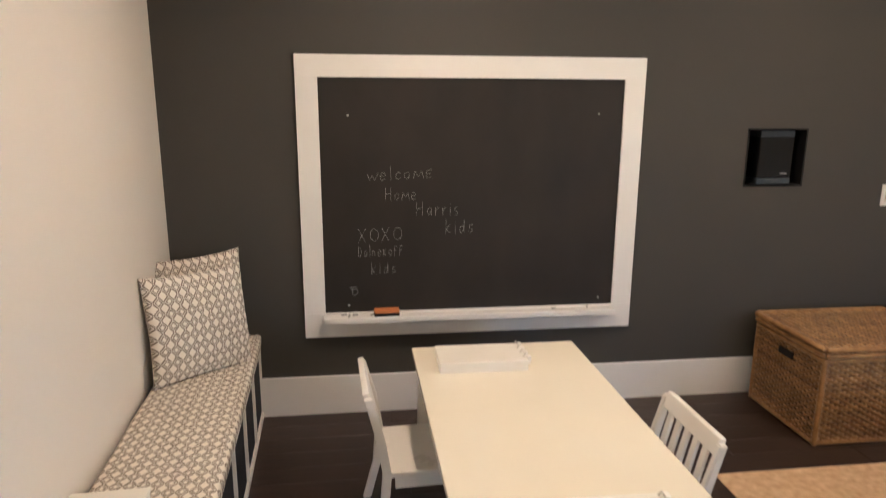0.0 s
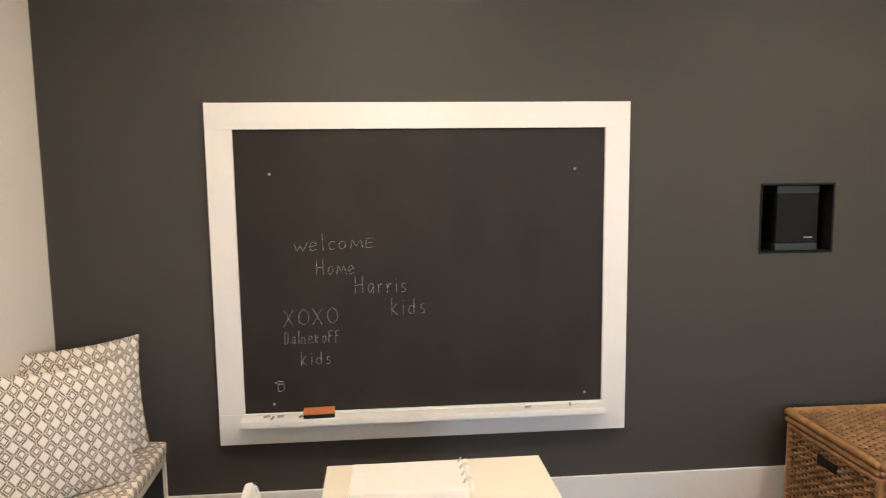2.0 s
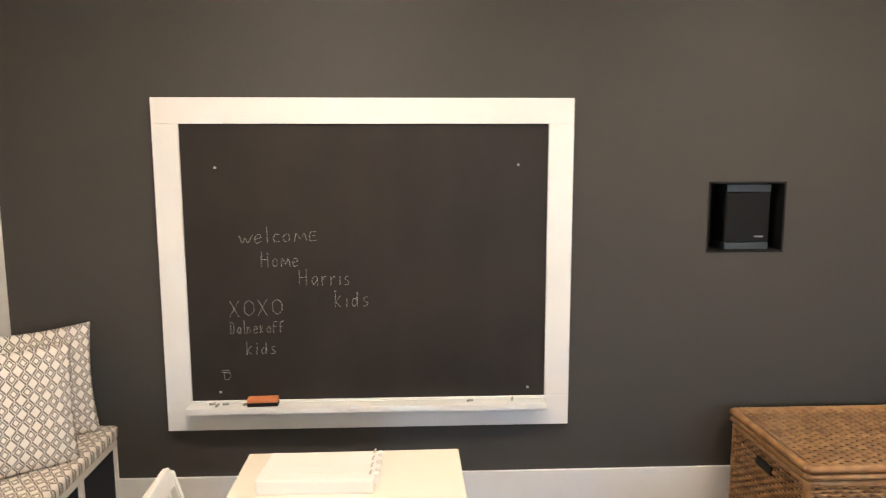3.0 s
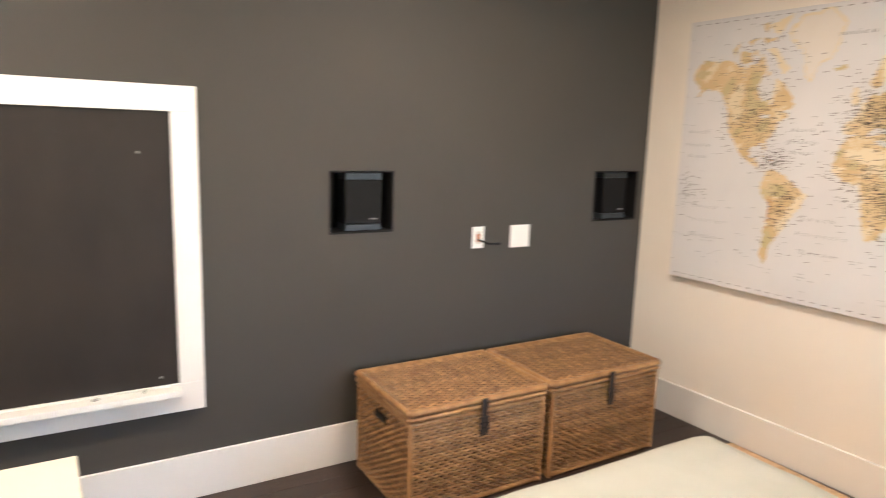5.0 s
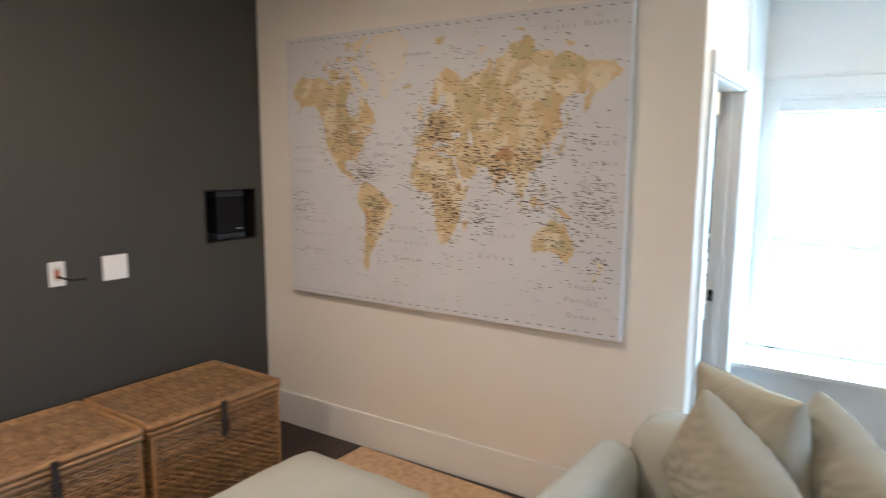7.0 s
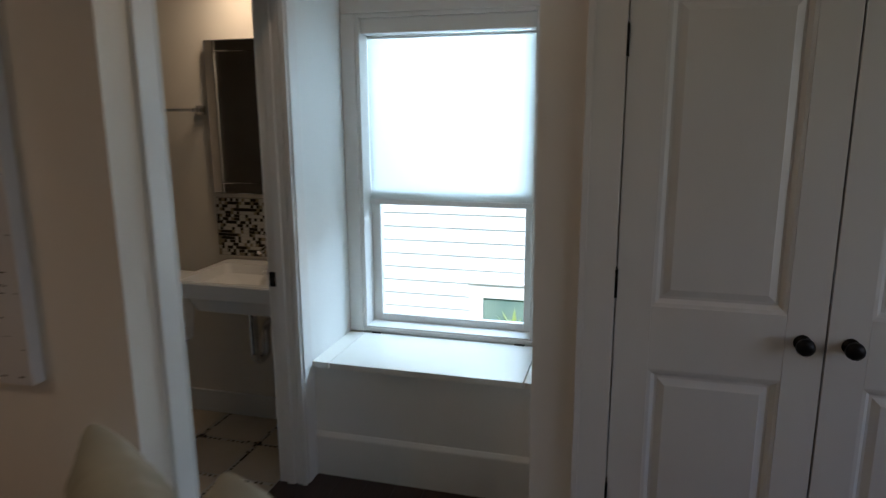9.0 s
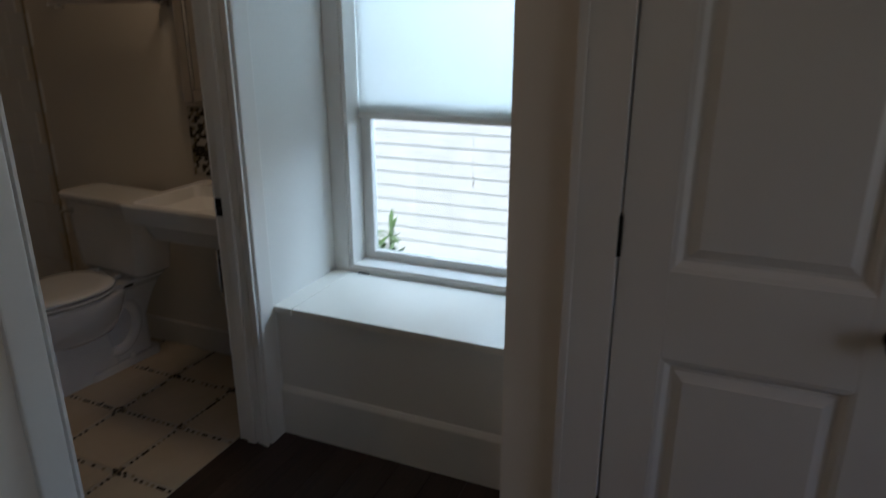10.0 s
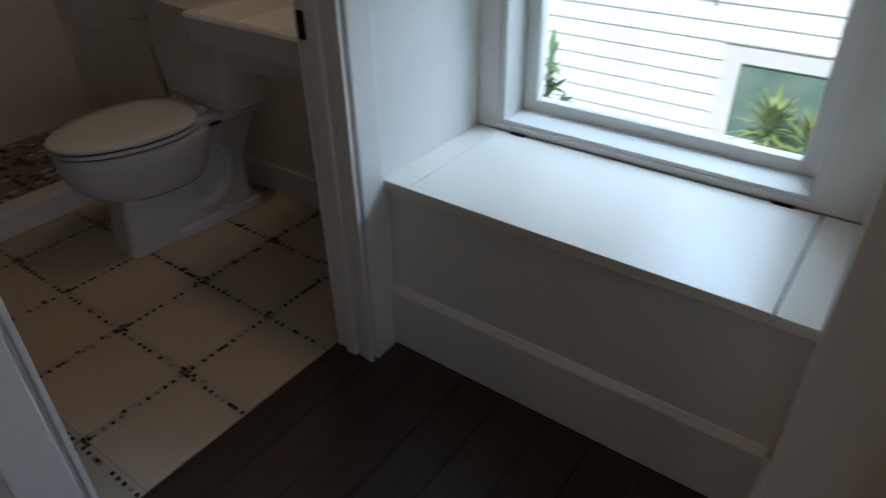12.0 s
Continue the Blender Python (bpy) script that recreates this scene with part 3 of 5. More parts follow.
def chalkboard():
    t = thing("chalkboard", "black chalkboard in a wide white frame with chalk writing", "chalkboard", pose(2.022, WALL_Y, 0))
    x0, x1, z0, z1, w = -0.841, 0.841, 0.424, 1.791, 0.102
    d = -0.028
    box_part("slate", (x0 + 0.08, -0.016, z0 + 0.08, x1 - 0.08, -0.002, z1 - 0.08), M_BOARD, t)
    box_part("frame_rail", (x0, d, z1 - w, x1, 0, z1), M_TRIM, t, 0.0012)
    box_part("frame_rail", (x0, d, z0, x1, 0, z0 + 0.125), M_TRIM, t, 0.0012)
    box_part("frame_stile", (x0, d, z0 + 0.1252, x0 + w, 0, z1 - w - 0.0002), M_TRIM, t, 0.0012)
    box_part("frame_stile", (x1 - w, d, z0 + 0.1252, x1, 0, z1 - w - 0.0002), M_TRIM, t, 0.0012)
    box_part("chalk_ledge", (x0 + 0.095, -0.095, z0 + 0.09, x1 - 0.105, d, z0 + 0.118), M_TRIM, t, 0.004)
    X = -2.022
    for word, x, z, width, height, tilt in (("welcoME", 1.519, 1.185, 0.325, 0.062, 0.04), ("HoMe", 1.602, 1.093, 0.16, 0.062, 0.0), ("Harris", 1.750, 1.016, 0.215, 0.068, 0.0),
                                            ("kids", 1.890, 0.925, 0.150, 0.072, 0.02), ("XOXO", 1.468, 0.890, 0.225, 0.066, 0.04), ("DalneKoFF", 1.469, 0.818, 0.225, 0.052, 0.02),
                                            ("kids", 1.530, 0.732, 0.130, 0.058, 0.02)):
        chalk_line(word, X + 1.288 + (x - 1.310) * 1.023, 0.424 + (z - 0.419) * 1.022, width * 1.023, height, tilt, t)
    chalk_line("D", X + 1.415, 0.635, 0.05, 0.035, 0.1, t)
    chalk_line("c", X + 1.40, 0.668, 0.06, 0.02, 0.0, t)
    for x, z in ((1.417, 1.516), (2.639, 1.525), (2.69, 0.585), (1.40, 0.585)):
        part("screw", lathe(bmesh.new(), ((0.006, 0), (0.005, 0.003), (0.001, 0.004)), 10, pose(X + x, -0.0155, z, 90)), M_CHALK, t)
    return t


chalkboard()

er = thing("chalkboard_eraser", "orange felt chalkboard eraser on the ledge", "eraser", pose(1.585, WALL_Y - 0.062, 0.5422, 0, 0, 3))
box_part("felt", (-0.062, -0.022, 0, 0.062, 0.022, 0.016), M_BLACK, er, 0.003, "dark felt pad")
box_part("back", (-0.062, -0.022, 0.0162, 0.062, 0.022, 0.034), M_ERASER, er, 0.004, "orange wooden back")
for _x, _dy, _a in ((1.375, 0.05, 30), (1.40, 0.07, 80), (1.43, 0.055, 10), (1.515, 0.06, 50), (2.44, 0.06, 20), (2.62, 0.05, 75)):
    c = tagged(rod_part("chalk_stick", (-0.013, 0, 0), (0.013, 0, 0), 0.005, M_CHALK), "short stub of chalk on the ledge", "chalk", "chalk stubs")
    c.matrix_world = pose(_x, WALL_Y - _dy, 0.5472, 0, 0, _a)


def speaker_niche(i, x0, x1):
    bm = bmesh.new()
    y0, y1 = WALL_Y - 0.003, WALL_Y + 0.175
    e = 0.008
    for s in ((x0, y0, NZ0, x0 + e, y1, NZ1), (x1 - e, y0, NZ0, x1, y1, NZ1), (x0 + e, y0, NZ0, x1 - e, y1, NZ0 + e), (x0 + e, y0, NZ1 - e, x1 - e, y1, NZ1),
              (x0 + e, y1 - e, NZ0 + e, x1 - e, y1, NZ1 - e)):
        box(bm, *s)
    setting("niche_%d" % i, bm, M_NICHE, "black lined square recess in the wall")
    cx = (x0 + x1) / 2 + 0.022
    t = thing("speaker", "small black loudspeaker standing in the wall recess", "loudspeaker", pose(cx, WALL_Y + 0.03, NZ0 + e + 0.0002), group="wall speakers")
    h = NZ1 - NZ0 - 2 * e - 0.004
    box_part("body", (-0.095, 0.006, 0.031, 0.095, 0.12, h - 0.033), M_BLACK, t, 0.003)
    box_part("grille", (-0.093, 0.0, 0.034, 0.093, 0.0055, h - 0.036), M_NICHE, t, 0.002, "black cloth grille")
    box_part("end_cap", (-0.095, 0.0, 0.0, 0.095, 0.12, 0.0305), M_SPEAKER_CAP, t, 0.003, "grey end cap")
    box_part("end_cap", (-0.095, 0.0, h - 0.0325, 0.095, 0.12, h), M_SPEAKER_CAP, t, 0.003, "grey end cap")
    box_part("badge", (0.032, -0.002, 0.052, 0.07, -0.0002, 0.059), M_CHALK, t, 0.0005, "small silver badge")


for _i, (_a, _b) in enumerate(NICHES):
    speaker_niche(_i + 1, _a, _b)

ol = thing("wall_outlet", "white single wall plate with a loose cable", "outlet", pose(4.278, WALL_Y, 1.10))
box_part("plate", (-0.036, -0.006, -0.058, 0.036, 0, 0.058), M_TRIM, ol, 0.002)
box_part("insert", (-0.017, -0.0075, -0.033, 0.017, -0.0062, 0.033), M_CHIP_PALE, ol, 0.0005)
box_part("opening", (-0.012, -0.0085, -0.022, 0.010, -0.0078, 0.020), M_BRASS, ol, 0.0002, "copper-coloured socket opening")
cu = bpy.data.curves.new("cable", "CURVE")
cu.dimensions, cu.bevel_depth = "3D", 0.005
sp = cu.splines.new("BEZIER")
sp.bezier_points.add(2)
for p, co in zip(sp.bezier_points, ((0.0, -0.004, -0.01), (0.035, -0.045, -0.028), (0.085, -0.060, -0.030))):
    p.co = co
    p.handle_left_type = p.handle_right_type = "AUTO"
cu.materials.append(M_BLACK)
cb = new("cable", cu)
cb.parent = ol
box_part("plug", (0.080, -0.068, -0.037, 0.102, -0.052, -0.022), M_BLACK, ol, 0.002, "black cable plug")
jp = thing("jack_plate", "plain white double blank wall plate", "wall plate", pose(4.556, WALL_Y, 1.095))
box_part("plate", (-0.064, -0.006, -0.062, 0.064, 0, 0.062), M_TRIM, jp, 0.002)
for _z in (-0.048, 0.048):
    box_part("screw_cover", (-0.004, -0.0072, _z - 0.004, 0.004, -0.0061, _z + 0.004), M_TRIM, jp, 0.0006)


# ---- world map on canvas ----
LANDS = {
    "north_america": ((-168, 66), (-166, 68), (-156, 71), (-140, 69.5), (-128, 70.5), (-115, 68), (-108, 67.5), (-97, 68.5), (-94, 72), (-90, 69), (-86, 66.5), (-92, 63), (-95, 59), (-90, 57), (-82, 55), (-80, 51.5), (-78, 55), (-77, 62), (-70, 61),
                      (-65, 58), (-62, 56), (-56, 52), (-60, 50), (-66, 49), (-61, 46),
                      (-70, 43), (-75, 36), (-81, 31), (-80, 25), (-84, 30), (-94, 29), (-97, 25), (-96, 19), (-90, 21), (-87, 16), (-83, 10), (-79, 8), (-86, 12), (-95, 16), (-106, 22), (-113, 31),
                      (-118, 34), (-124, 42), (-124, 49), (-134, 58), (-150, 60), (-162, 56), (-158, 59), (-165, 62)),
    "greenland": ((-70, 77), (-58, 82), (-30, 83), (-18, 79), (-22, 71), (-38, 66), (-44, 60), (-52, 65), (-54, 71)),
    "south_america": ((-78, 8), (-72, 12), (-60, 9), (-50, 1), (-35, -6), (-39, -16), (-48, -26), (-58, -38), (-65, -44), (-68, -52), (-70, -55), (-74, -50), (-72, -35), (-70, -19), (-78, -9), (-81, -4)),
    "africa": ((-9, 32), (-5, 36), (10, 37), (20, 31), (33, 31), (38, 18), (44, 11), (51, 11), (41, -3), (40, -15), (34, -25), (28, -33), (19, -34), (13, -20), (12, -5), (8, 4), (-6, 5), (-16, 14), (-15, 25)),
    "eurasia": ((-9, 38), (-9, 43), (-1, 46), (4, 52), (10, 55), (14, 54), (24, 58), (21, 63), (18, 60), (12, 57), (6, 59), (14, 67), (26, 71), (41, 67), (38, 64.5), (44, 66), (55, 68.5), (66, 69), (68, 73), (72, 72), (73, 67), (76, 72), (82, 72.5), (88, 75), (98, 76.5), (104, 78),
                (112, 76), (112, 73.5), (127, 73), (130, 71), (140, 72.5), (152, 71), (160, 69.5), (178, 69), (189, 66), (179, 63), (170, 60), (163, 58.5), (162, 55), (157, 51.5), (156, 57), (163, 62), (155, 59.5), (142, 58.5), (135, 54), (140, 47), (129, 40), (127, 35), (121, 38), (121, 29), (109, 21)),
    "south_asia": ((109, 21), (108, 12), (103, 10), (104, 1), (100, 8), (96, 17), (90, 22), (80, 14), (77, 8), (73, 19), (66, 25), (57, 26), (59, 22), (45, 13), (36, 28), (35, 36), (27, 37), (22, 38), (18, 42),
                   (13, 45), (17, 40), (10, 44), (2, 41), (-2, 37), (-9, 38), (10, 50), (60, 55), (120, 35)),
    "australia": ((114, -22), (114, -34), (124, -33), (132, -32), (138, -35), (147, -39), (153, -30), (146, -19), (142, -11), (140, -17), (136, -12), (130, -12), (122, -18)),
    "borneo": ((109, 1), (117, 7), (118, 1), (115, -4)), "sumatra": ((95, 5), (104, -2), (106, -6), (100, -1)), "new_guinea": ((131, -1), (141, -3), (150, -10), (141, -9), (135, -4)),
    "madagascar": ((44, -17), (50, -15), (47, -25), (44, -23)), "japan": ((130, 32), (140, 36), (142, 45), (139, 40), (134, 35)), "britain": ((-5, 50), (1, 52), (-3, 58), (-6, 57)),
    "iceland": ((-24, 65), (-14, 66), (-16, 64), (-22, 64)), "arctic_a": ((-125, 74), (-118, 76), (-122, 71.5)), "arctic_b": ((-110, 76), (-98, 77), (-104, 74.5)), "arctic_c": ((-100, 73.5), (-97, 71), (-103, 72)), "arctic_d": ((-96, 80.5), (-88, 81), (-90, 78)), "arctic_e": ((-95, 77), (-80, 76.5), (-90, 74.8)),
    "southampton": ((-86, 65.5), (-81, 64.5), (-86, 63.5)), "svalbard": ((12, 79), (24, 80), (18, 77)), "severnaya": ((95, 80), (104, 79.5), (100, 78.6)), "new_siberian": ((138, 75.5), (150, 75), (141, 74)), "sakhalin": ((142, 54), (144, 50), (142, 46)),
    "sulawesi": ((120, 1), (125, 1), (121, -5)), "cuba": ((-84, 22.5), (-75, 20), (-80, 22)), "hispaniola": ((-74, 19.5), (-69, 18.5), (-73, 18)), "ceylon": ((80, 9), (82, 7), (80, 6)), "taiwan": ((121, 25), (121, 22), (120, 23)), "hainan": ((109, 20), (111, 19), (109, 18.5)),
    "new_zealand": ((172, -35), (178, -38), (170, -46), (167, -46), (174, -40)), "baffin": ((-90, 73), (-80, 73), (-64, 66), (-72, 64), (-78, 70)),
    "victoria_island": ((-117, 73), (-105, 73), (-103, 69), (-115, 69)), "ellesmere": ((-90, 80), (-65, 83), (-78, 77)), "novaya_zemlya": ((52, 71), (68, 76), (64, 76), (54, 72)), "tasmania": ((145, -41), (148, -41), (147, -43)),
    "java": ((105, -6), (114, -8), (106, -7)), "philippines": ((121, 18), (126, 8), (122, 10)),
}
MAP_W, MAP_H = 1.968, 1.429


def on_map(lon, lat):
    """Place on the canvas, from its lower left corner, of a longitude and latitude."""
    u = 0.478 + lon * 0.0027
    v = 0.406 + lat * (0.00418 + lat * (1e-6 + lat * 4.0e-7))
    return u * MAP_W, min(v, 0.985) * MAP_H


def inside(px, py, outline):
    """Which of the points lie within the closed outline."""
    hit = np.zeros(px.shape, bool)
    pts = np.array([on_map(*p) for p in outline])
    for (xa, ya), (xb, yb) in zip(pts, np.roll(pts, -1, axis=0)):
        if ya != yb:
            cross = (ya > py) != (yb > py)
            hit ^= cross & (px < (xb - xa) * (py - ya) / (yb - ya) + xa)
    return hit


REGIONS = ((-62, -5, 9, 6, 2), (72, 62, 10, 6, 2), (48, 59, 13, 5, 2), (100, 74, 13, 2.6, 2), (135, 70, 8, 1.8, 2), (151, 68, 7, 2.2, 2), (-101, 58, 3.5, 8, 2), (-88, 52, 6, 2.5, 2), (-157, 66, 8, 1.6, 2),
           (-162, 61, 3, 2.5, 2), (112, 63, 15, 6, 1), (142, 62, 10, 3, 1), (172, 66, 9, 2, 1), (12, 24, 18, 5, 1), (132, -25, 9, 5, 1), (108, 46, 9, 4, 1), (66, 48, 8, 3, 1), (18, 65, 4, 4, 1),
           (86, 33, 10, 3.6, 3), (-70, -22, 2, 11, 3), (39, 9, 3, 3, 3))
M_SHEET = (M_LAND, M_LAND_PALE, M_LAND_OLIVE, M_LAND_HIGH, M_LAND_ICE)


def printed_land(t):
    """The printed continents: fine cells on the canvas, coloured by outline, relief and vegetation."""
    step = 0.0042
    nx, nz = int(MAP_W / step), int(MAP_H / step)
    gx, gz = np.meshgrid((np.arange(nx) + 0.5) * step, (np.arange(nz) + 0.5) * step, indexing="ij")
    def field(scale, seed, amp):
        """Smooth random field by sums of sines."""
        r = np.random.RandomState(seed)
        f = np.zeros(gx.shape)
        for k in range(14):
            a, ph, s = r.uniform(0, 6.28), r.uniform(0, 6.28), scale * r.uniform(0.5, 2.2)
            f += np.sin(gx * s * math.cos(a) + gz * s * math.sin(a) + ph) / 14 ** 0.5
        return f * amp
    wx, wz = gx + field(60, 1, 0.0035) + field(160, 2, 0.003), gz + field(60, 3, 0.0035) + field(160, 4, 0.003)
    land = np.zeros(gx.shape, bool)
    for outline in LANDS.values():
        land |= inside(wx, wz, outline)
    for lon, lat, rx, rz in ((-86, 59, 7, 5), (36, 43.5, 5, 1.6), (51, 42, 2, 4), (18, 38, 9, 1.6), (-85, 46, 5, 1.2)):
        (x0, z0), (x1, z1) = on_map(lon, lat), on_map(lon + rx, lat + rz)
        land &= ((wx - x0) / (x1 - x0)) ** 2 + ((wz - z0) / (z1 - z0)) ** 2 > 1
    kind = np.zeros(gx.shape, int)
    pale = field(30, 8, 1.0)
    kind[pale > 0.75] = 1
    kind[pale < -1.0] = 2
    mixed = field(260, 31, 1.0) + field(120, 33, 0.8)  # broken, speckled edges between the tints
    kind[(pale + 0.5 * mixed > 0.8) & (kind == 0)] = 1
    kind[(pale + 0.5 * mixed < -1.1) & (kind == 0)] = 2
    for lon, lat, rx, rz, k in REGIONS:
        (x0, z0), (x1, z1) = on_map(lon, lat), on_map(lon + rx, lat + rz)
        d = ((wx - x0) / (x1 - x0)) ** 2 + ((wz - z0) / (z1 - z0)) ** 2
        kind[d + field(70, int(500 + lon + lat), 0.30) + 0.28 * mixed < 1] = k
    for name in ("greenland", "ellesmere", "baffin", "novaya_zemlya"):
        kind[inside(wx, wz, LANDS[name])] = 1
    # the ice sheet is paler than Greenland's coast
    heart = np.array(LANDS["greenland"])
    kind[inside(wx, wz, [tuple(p) for p in heart.mean(0) + (heart - heart.mean(0)) * 0.91])] = 4
    ii, jj = np.nonzero(land)
    xs, zs = ii * step, jj * step
    n = len(ii)
    co = np.zeros((n, 4, 3))
    co[:, :, 1] = -0.0006
    for q, (dx, dz) in enumerate(((0, 0), (1, 0), (1, 1), (0, 1))):
        co[:, q, 0], co[:, q, 2] = xs + dx * step, zs + dz * step
    me = bpy.data.meshes.new("printed_land")
    me.from_pydata(co.reshape(-1, 3).tolist(), [], np.arange(n * 4).reshape(n, 4).tolist())
    for m in M_SHEET:
        me.materials.append(m)
    me.polygons.foreach_set("material_index", kind[ii, jj].astype(np.int32))
    tagged(new("printed_land", me), kind="stuff").parent = t


def world_map():
    m = MAPM @ pose(-0.0455, -0.283, 0.862, 0, 0, -90)  # x runs along the canvas, y into the wall
    t = thing("world_map", "large canvas world map in pale grey and ochre", "map", m)
    box_part("canvas", (0, 0, 0, MAP_W, 0.043, MAP_H), M_CANVAS, t, 0.004)
    printed_land(t)
    # place names too small to read: short ink bars, thick over land and island groups
    rnd = random.Random(7)
    bm, soft = bmesh.new(), bmesh.new()
    def bar(target, x, z, w, h):
        vs = [target.verts.new((x + dx * w, -0.0018, z + dz * h)) for dx, dz in ((0, 0), (1, 0), (1, 1), (0, 1))]
        target.faces.new(vs)
    fields = ((-98, 40, 22, 9, 210), (-75, 18, 14, 6, 110), (12, 47, 17, 8, 300), (15, 8, 22, 18, 230), (28, -12, 10, 14, 110), (55, 32, 18, 8, 130), (80, 23, 10, 9, 110), (108, 30, 14, 9, 130), (113, 3, 22, 10, 120),
              (160, -8, 25, 14, 120), (-165, -12, 14, 9, 70), (-60, -18, 11, 16, 150), (134, -25, 13, 9, 70), (80, 58, 55, 9, 210), (-100, 58, 30, 9, 110), (-95, 72, 25, 5, 70), (145, 40, 22, 9, 80),
              (172, 5, 16, 16, 80), (60, -15, 12, 10, 60), (-30, 30, 30, 20, 30), (20, -48, 130, 6, 40), (100, 72, 70, 5, 60), (170, -40, 10, 8, 40))
    for lon, lat, sx, sy, n in fields:
        for _ in range(int(n * 1.15)):
            x, z = on_map(rnd.gauss(lon, sx * 0.75), rnd.gauss(lat, sy * 0.8))
            w = rnd.uniform(0.008, 0.021)
            if 0.02 < x < MAP_W - 0.05 and 0.03 < z < MAP_H - 0.03:
                bar(bm, x, z, w, rnd.uniform(0.0022, 0.0036))
    for k in range(34):
        x = 0.04 + (MAP_W - 0.08) * k / 33
        for z in (0.022, MAP_H - 0.024):
            bar(bm, x, z, 0.018, 0.004)
    for k in range(9):
        z = 0.1 + (MAP_H - 0.2) * k / 8
        bar(soft, 0.008, z, 0.012, 0.004)
        bar(soft, MAP_W - 0.02, z, 0.012, 0.004)
    for _ in range(220):
        bar(soft, rnd.uniform(0.03, MAP_W - 0.06), rnd.uniform(0.05, MAP_H - 0.05), rnd.uniform(0.01, 0.03), 0.0022)
    tagged(part("small_print", bm, M_INK, t), kind="stuff")
    tagged(part("faint_print", soft, M_INK_SOFT, t), kind="stuff")

    def lettering(text, lon, lat, size, mat, gap=1.6):
        cu = bpy.data.curves.new("lettering", "FONT")
        cu.body, cu.size, cu.space_character, cu.align_x = text, size, gap, "CENTER"
        cu.materials.append(mat)
        ob = new("lettering", cu)
        ob.parent = t
        x, z = on_map(lon, lat)
        ob.matrix_local = Matrix.Translation((x, -0.0022, z)) @ pose(0, 0, 0, 90)

    for text, lon, lat, size, mat, gap in (
            ("North", 170, 38, 0.032, M_INK_SOFT, 2.2), ("Pacific", 168, 27, 0.032, M_INK_SOFT, 2.2), ("Ocean", 170, 14, 0.032, M_INK_SOFT, 2.2), ("South", 160, -50, 0.032, M_INK_SOFT, 1.8),
            ("Pacific", 160, -56, 0.032, M_INK_SOFT, 1.8), ("Ocean", 160, -62, 0.032, M_INK_SOFT, 1.8), ("Indian", 78, -26, 0.032, M_INK_SOFT, 2.6), ("Ocean", 78, -40, 0.032, M_INK_SOFT, 2.6),
            ("South", -22, -26, 0.030, M_INK_SOFT, 2.4), ("Atlantic", -18, -36, 0.030, M_INK_SOFT, 2.4), ("Ocean", -20, -46, 0.030, M_INK_SOFT, 2.4), ("North", -45, 38, 0.026, M_INK_SOFT, 1.8),
            ("Atlantic", -45, 31, 0.026, M_INK_SOFT, 1.8), ("Ocean", -45, 24, 0.026, M_INK_SOFT, 1.8), ("South", -140, -26, 0.030, M_INK_SOFT, 2.4), ("Pacific", -140, -36, 0.030, M_INK_SOFT, 2.4),
            ("Ocean", -140, -46, 0.030, M_INK_SOFT, 2.4), ("North", -155, 36, 0.026, M_INK_SOFT, 2.0), ("Pacific", -155, 27, 0.026, M_INK_SOFT, 2.0), ("Ocean", -155, 18, 0.026, M_INK_SOFT, 2.0),
            ("Arctic Ocean", 150, 78.5, 0.030, M_INK_SOFT, 2.0), ("RUSSIAN", 96, 60, 0.016, M_INK, 6.0), ("FEDERATION", 96, 57.5, 0.013, M_INK, 4.0), ("AUSTRALIA", 135, -27, 0.017, M_INK, 1.3),
            ("CANADA", -108, 58, 0.020, M_INK, 1.5), ("BRAZIL", -52, -11, 0.018, M_INK, 1.3), ("CHINA", 102, 35, 0.020, M_INK, 1.4), ("MONGOLIA", 104, 47, 0.015, M_INK, 1.2),
            ("KAZAKHSTAN", 67, 48, 0.015, M_INK, 1.2), ("INDONESIA", 115, -6, 0.014, M_INK, 1.2), ("GREENLAND SEA", -8, 75, 0.020, M_INK_SOFT, 1.1)):
        lettering(text, lon, lat, size, mat, gap)


world_map()


# ---- wicker trunks ----
def weave(w, h, pitch=0.0141, stake=0.0245, r=0.0072, seed=0, band=True):
    """A woven panel in the x-z plane that faces -y: rows of cane over and under upright stakes, a twisted band at mid-height."""
    rnd = random.Random(seed)
    verts, faces = [], []
    n = max(4, round(w / stake))
    rows = int(h / pitch)
    sub = 3
    for j in range(rows):
        zc = (j + 0.5) * h / rows
        mid = band and abs(j - rows // 2) <= 1
        phase = math.pi * (j % 2)
        wob, amp = rnd.uniform(0, 6.28), 0.0066 if not mid else 0.0072
        rr = r * rnd.uniform(0.82, 1.12)
        base, m = len(verts), n * sub
        for i in range(m + 1):
            x = w * i / m
            ph = math.pi * i / sub + phase
            y = amp * math.cos(ph) + rnd.uniform(-0.0006, 0.0006)
            z = zc + 0.0012 * math.sin(wob + i * 0.09) + (0.0010 * math.sin(ph + j) if mid else 0.0) + rnd.uniform(-0.0004, 0.0004)
            verts += [(x, y + 0.005, z - rr), (x, y - 0.0015, z - rr * 0.75), (x, y - 0.0045, z), (x, y - 0.0015, z + rr * 0.75), (x, y + 0.005, z + rr)]
        for i in range(m):
            a, b = base + 5 * i, base + 5 * (i + 1)
            faces += [(a + k, b + k, b + k + 1, a + k + 1) for k in range(4)]
    me = bpy.data.meshes.new("weave")
    me.from_pydata(verts, [], faces)
    me.materials.append(M_WICKER)
    for p in me.polygons:
        p.use_smooth = True
    return me


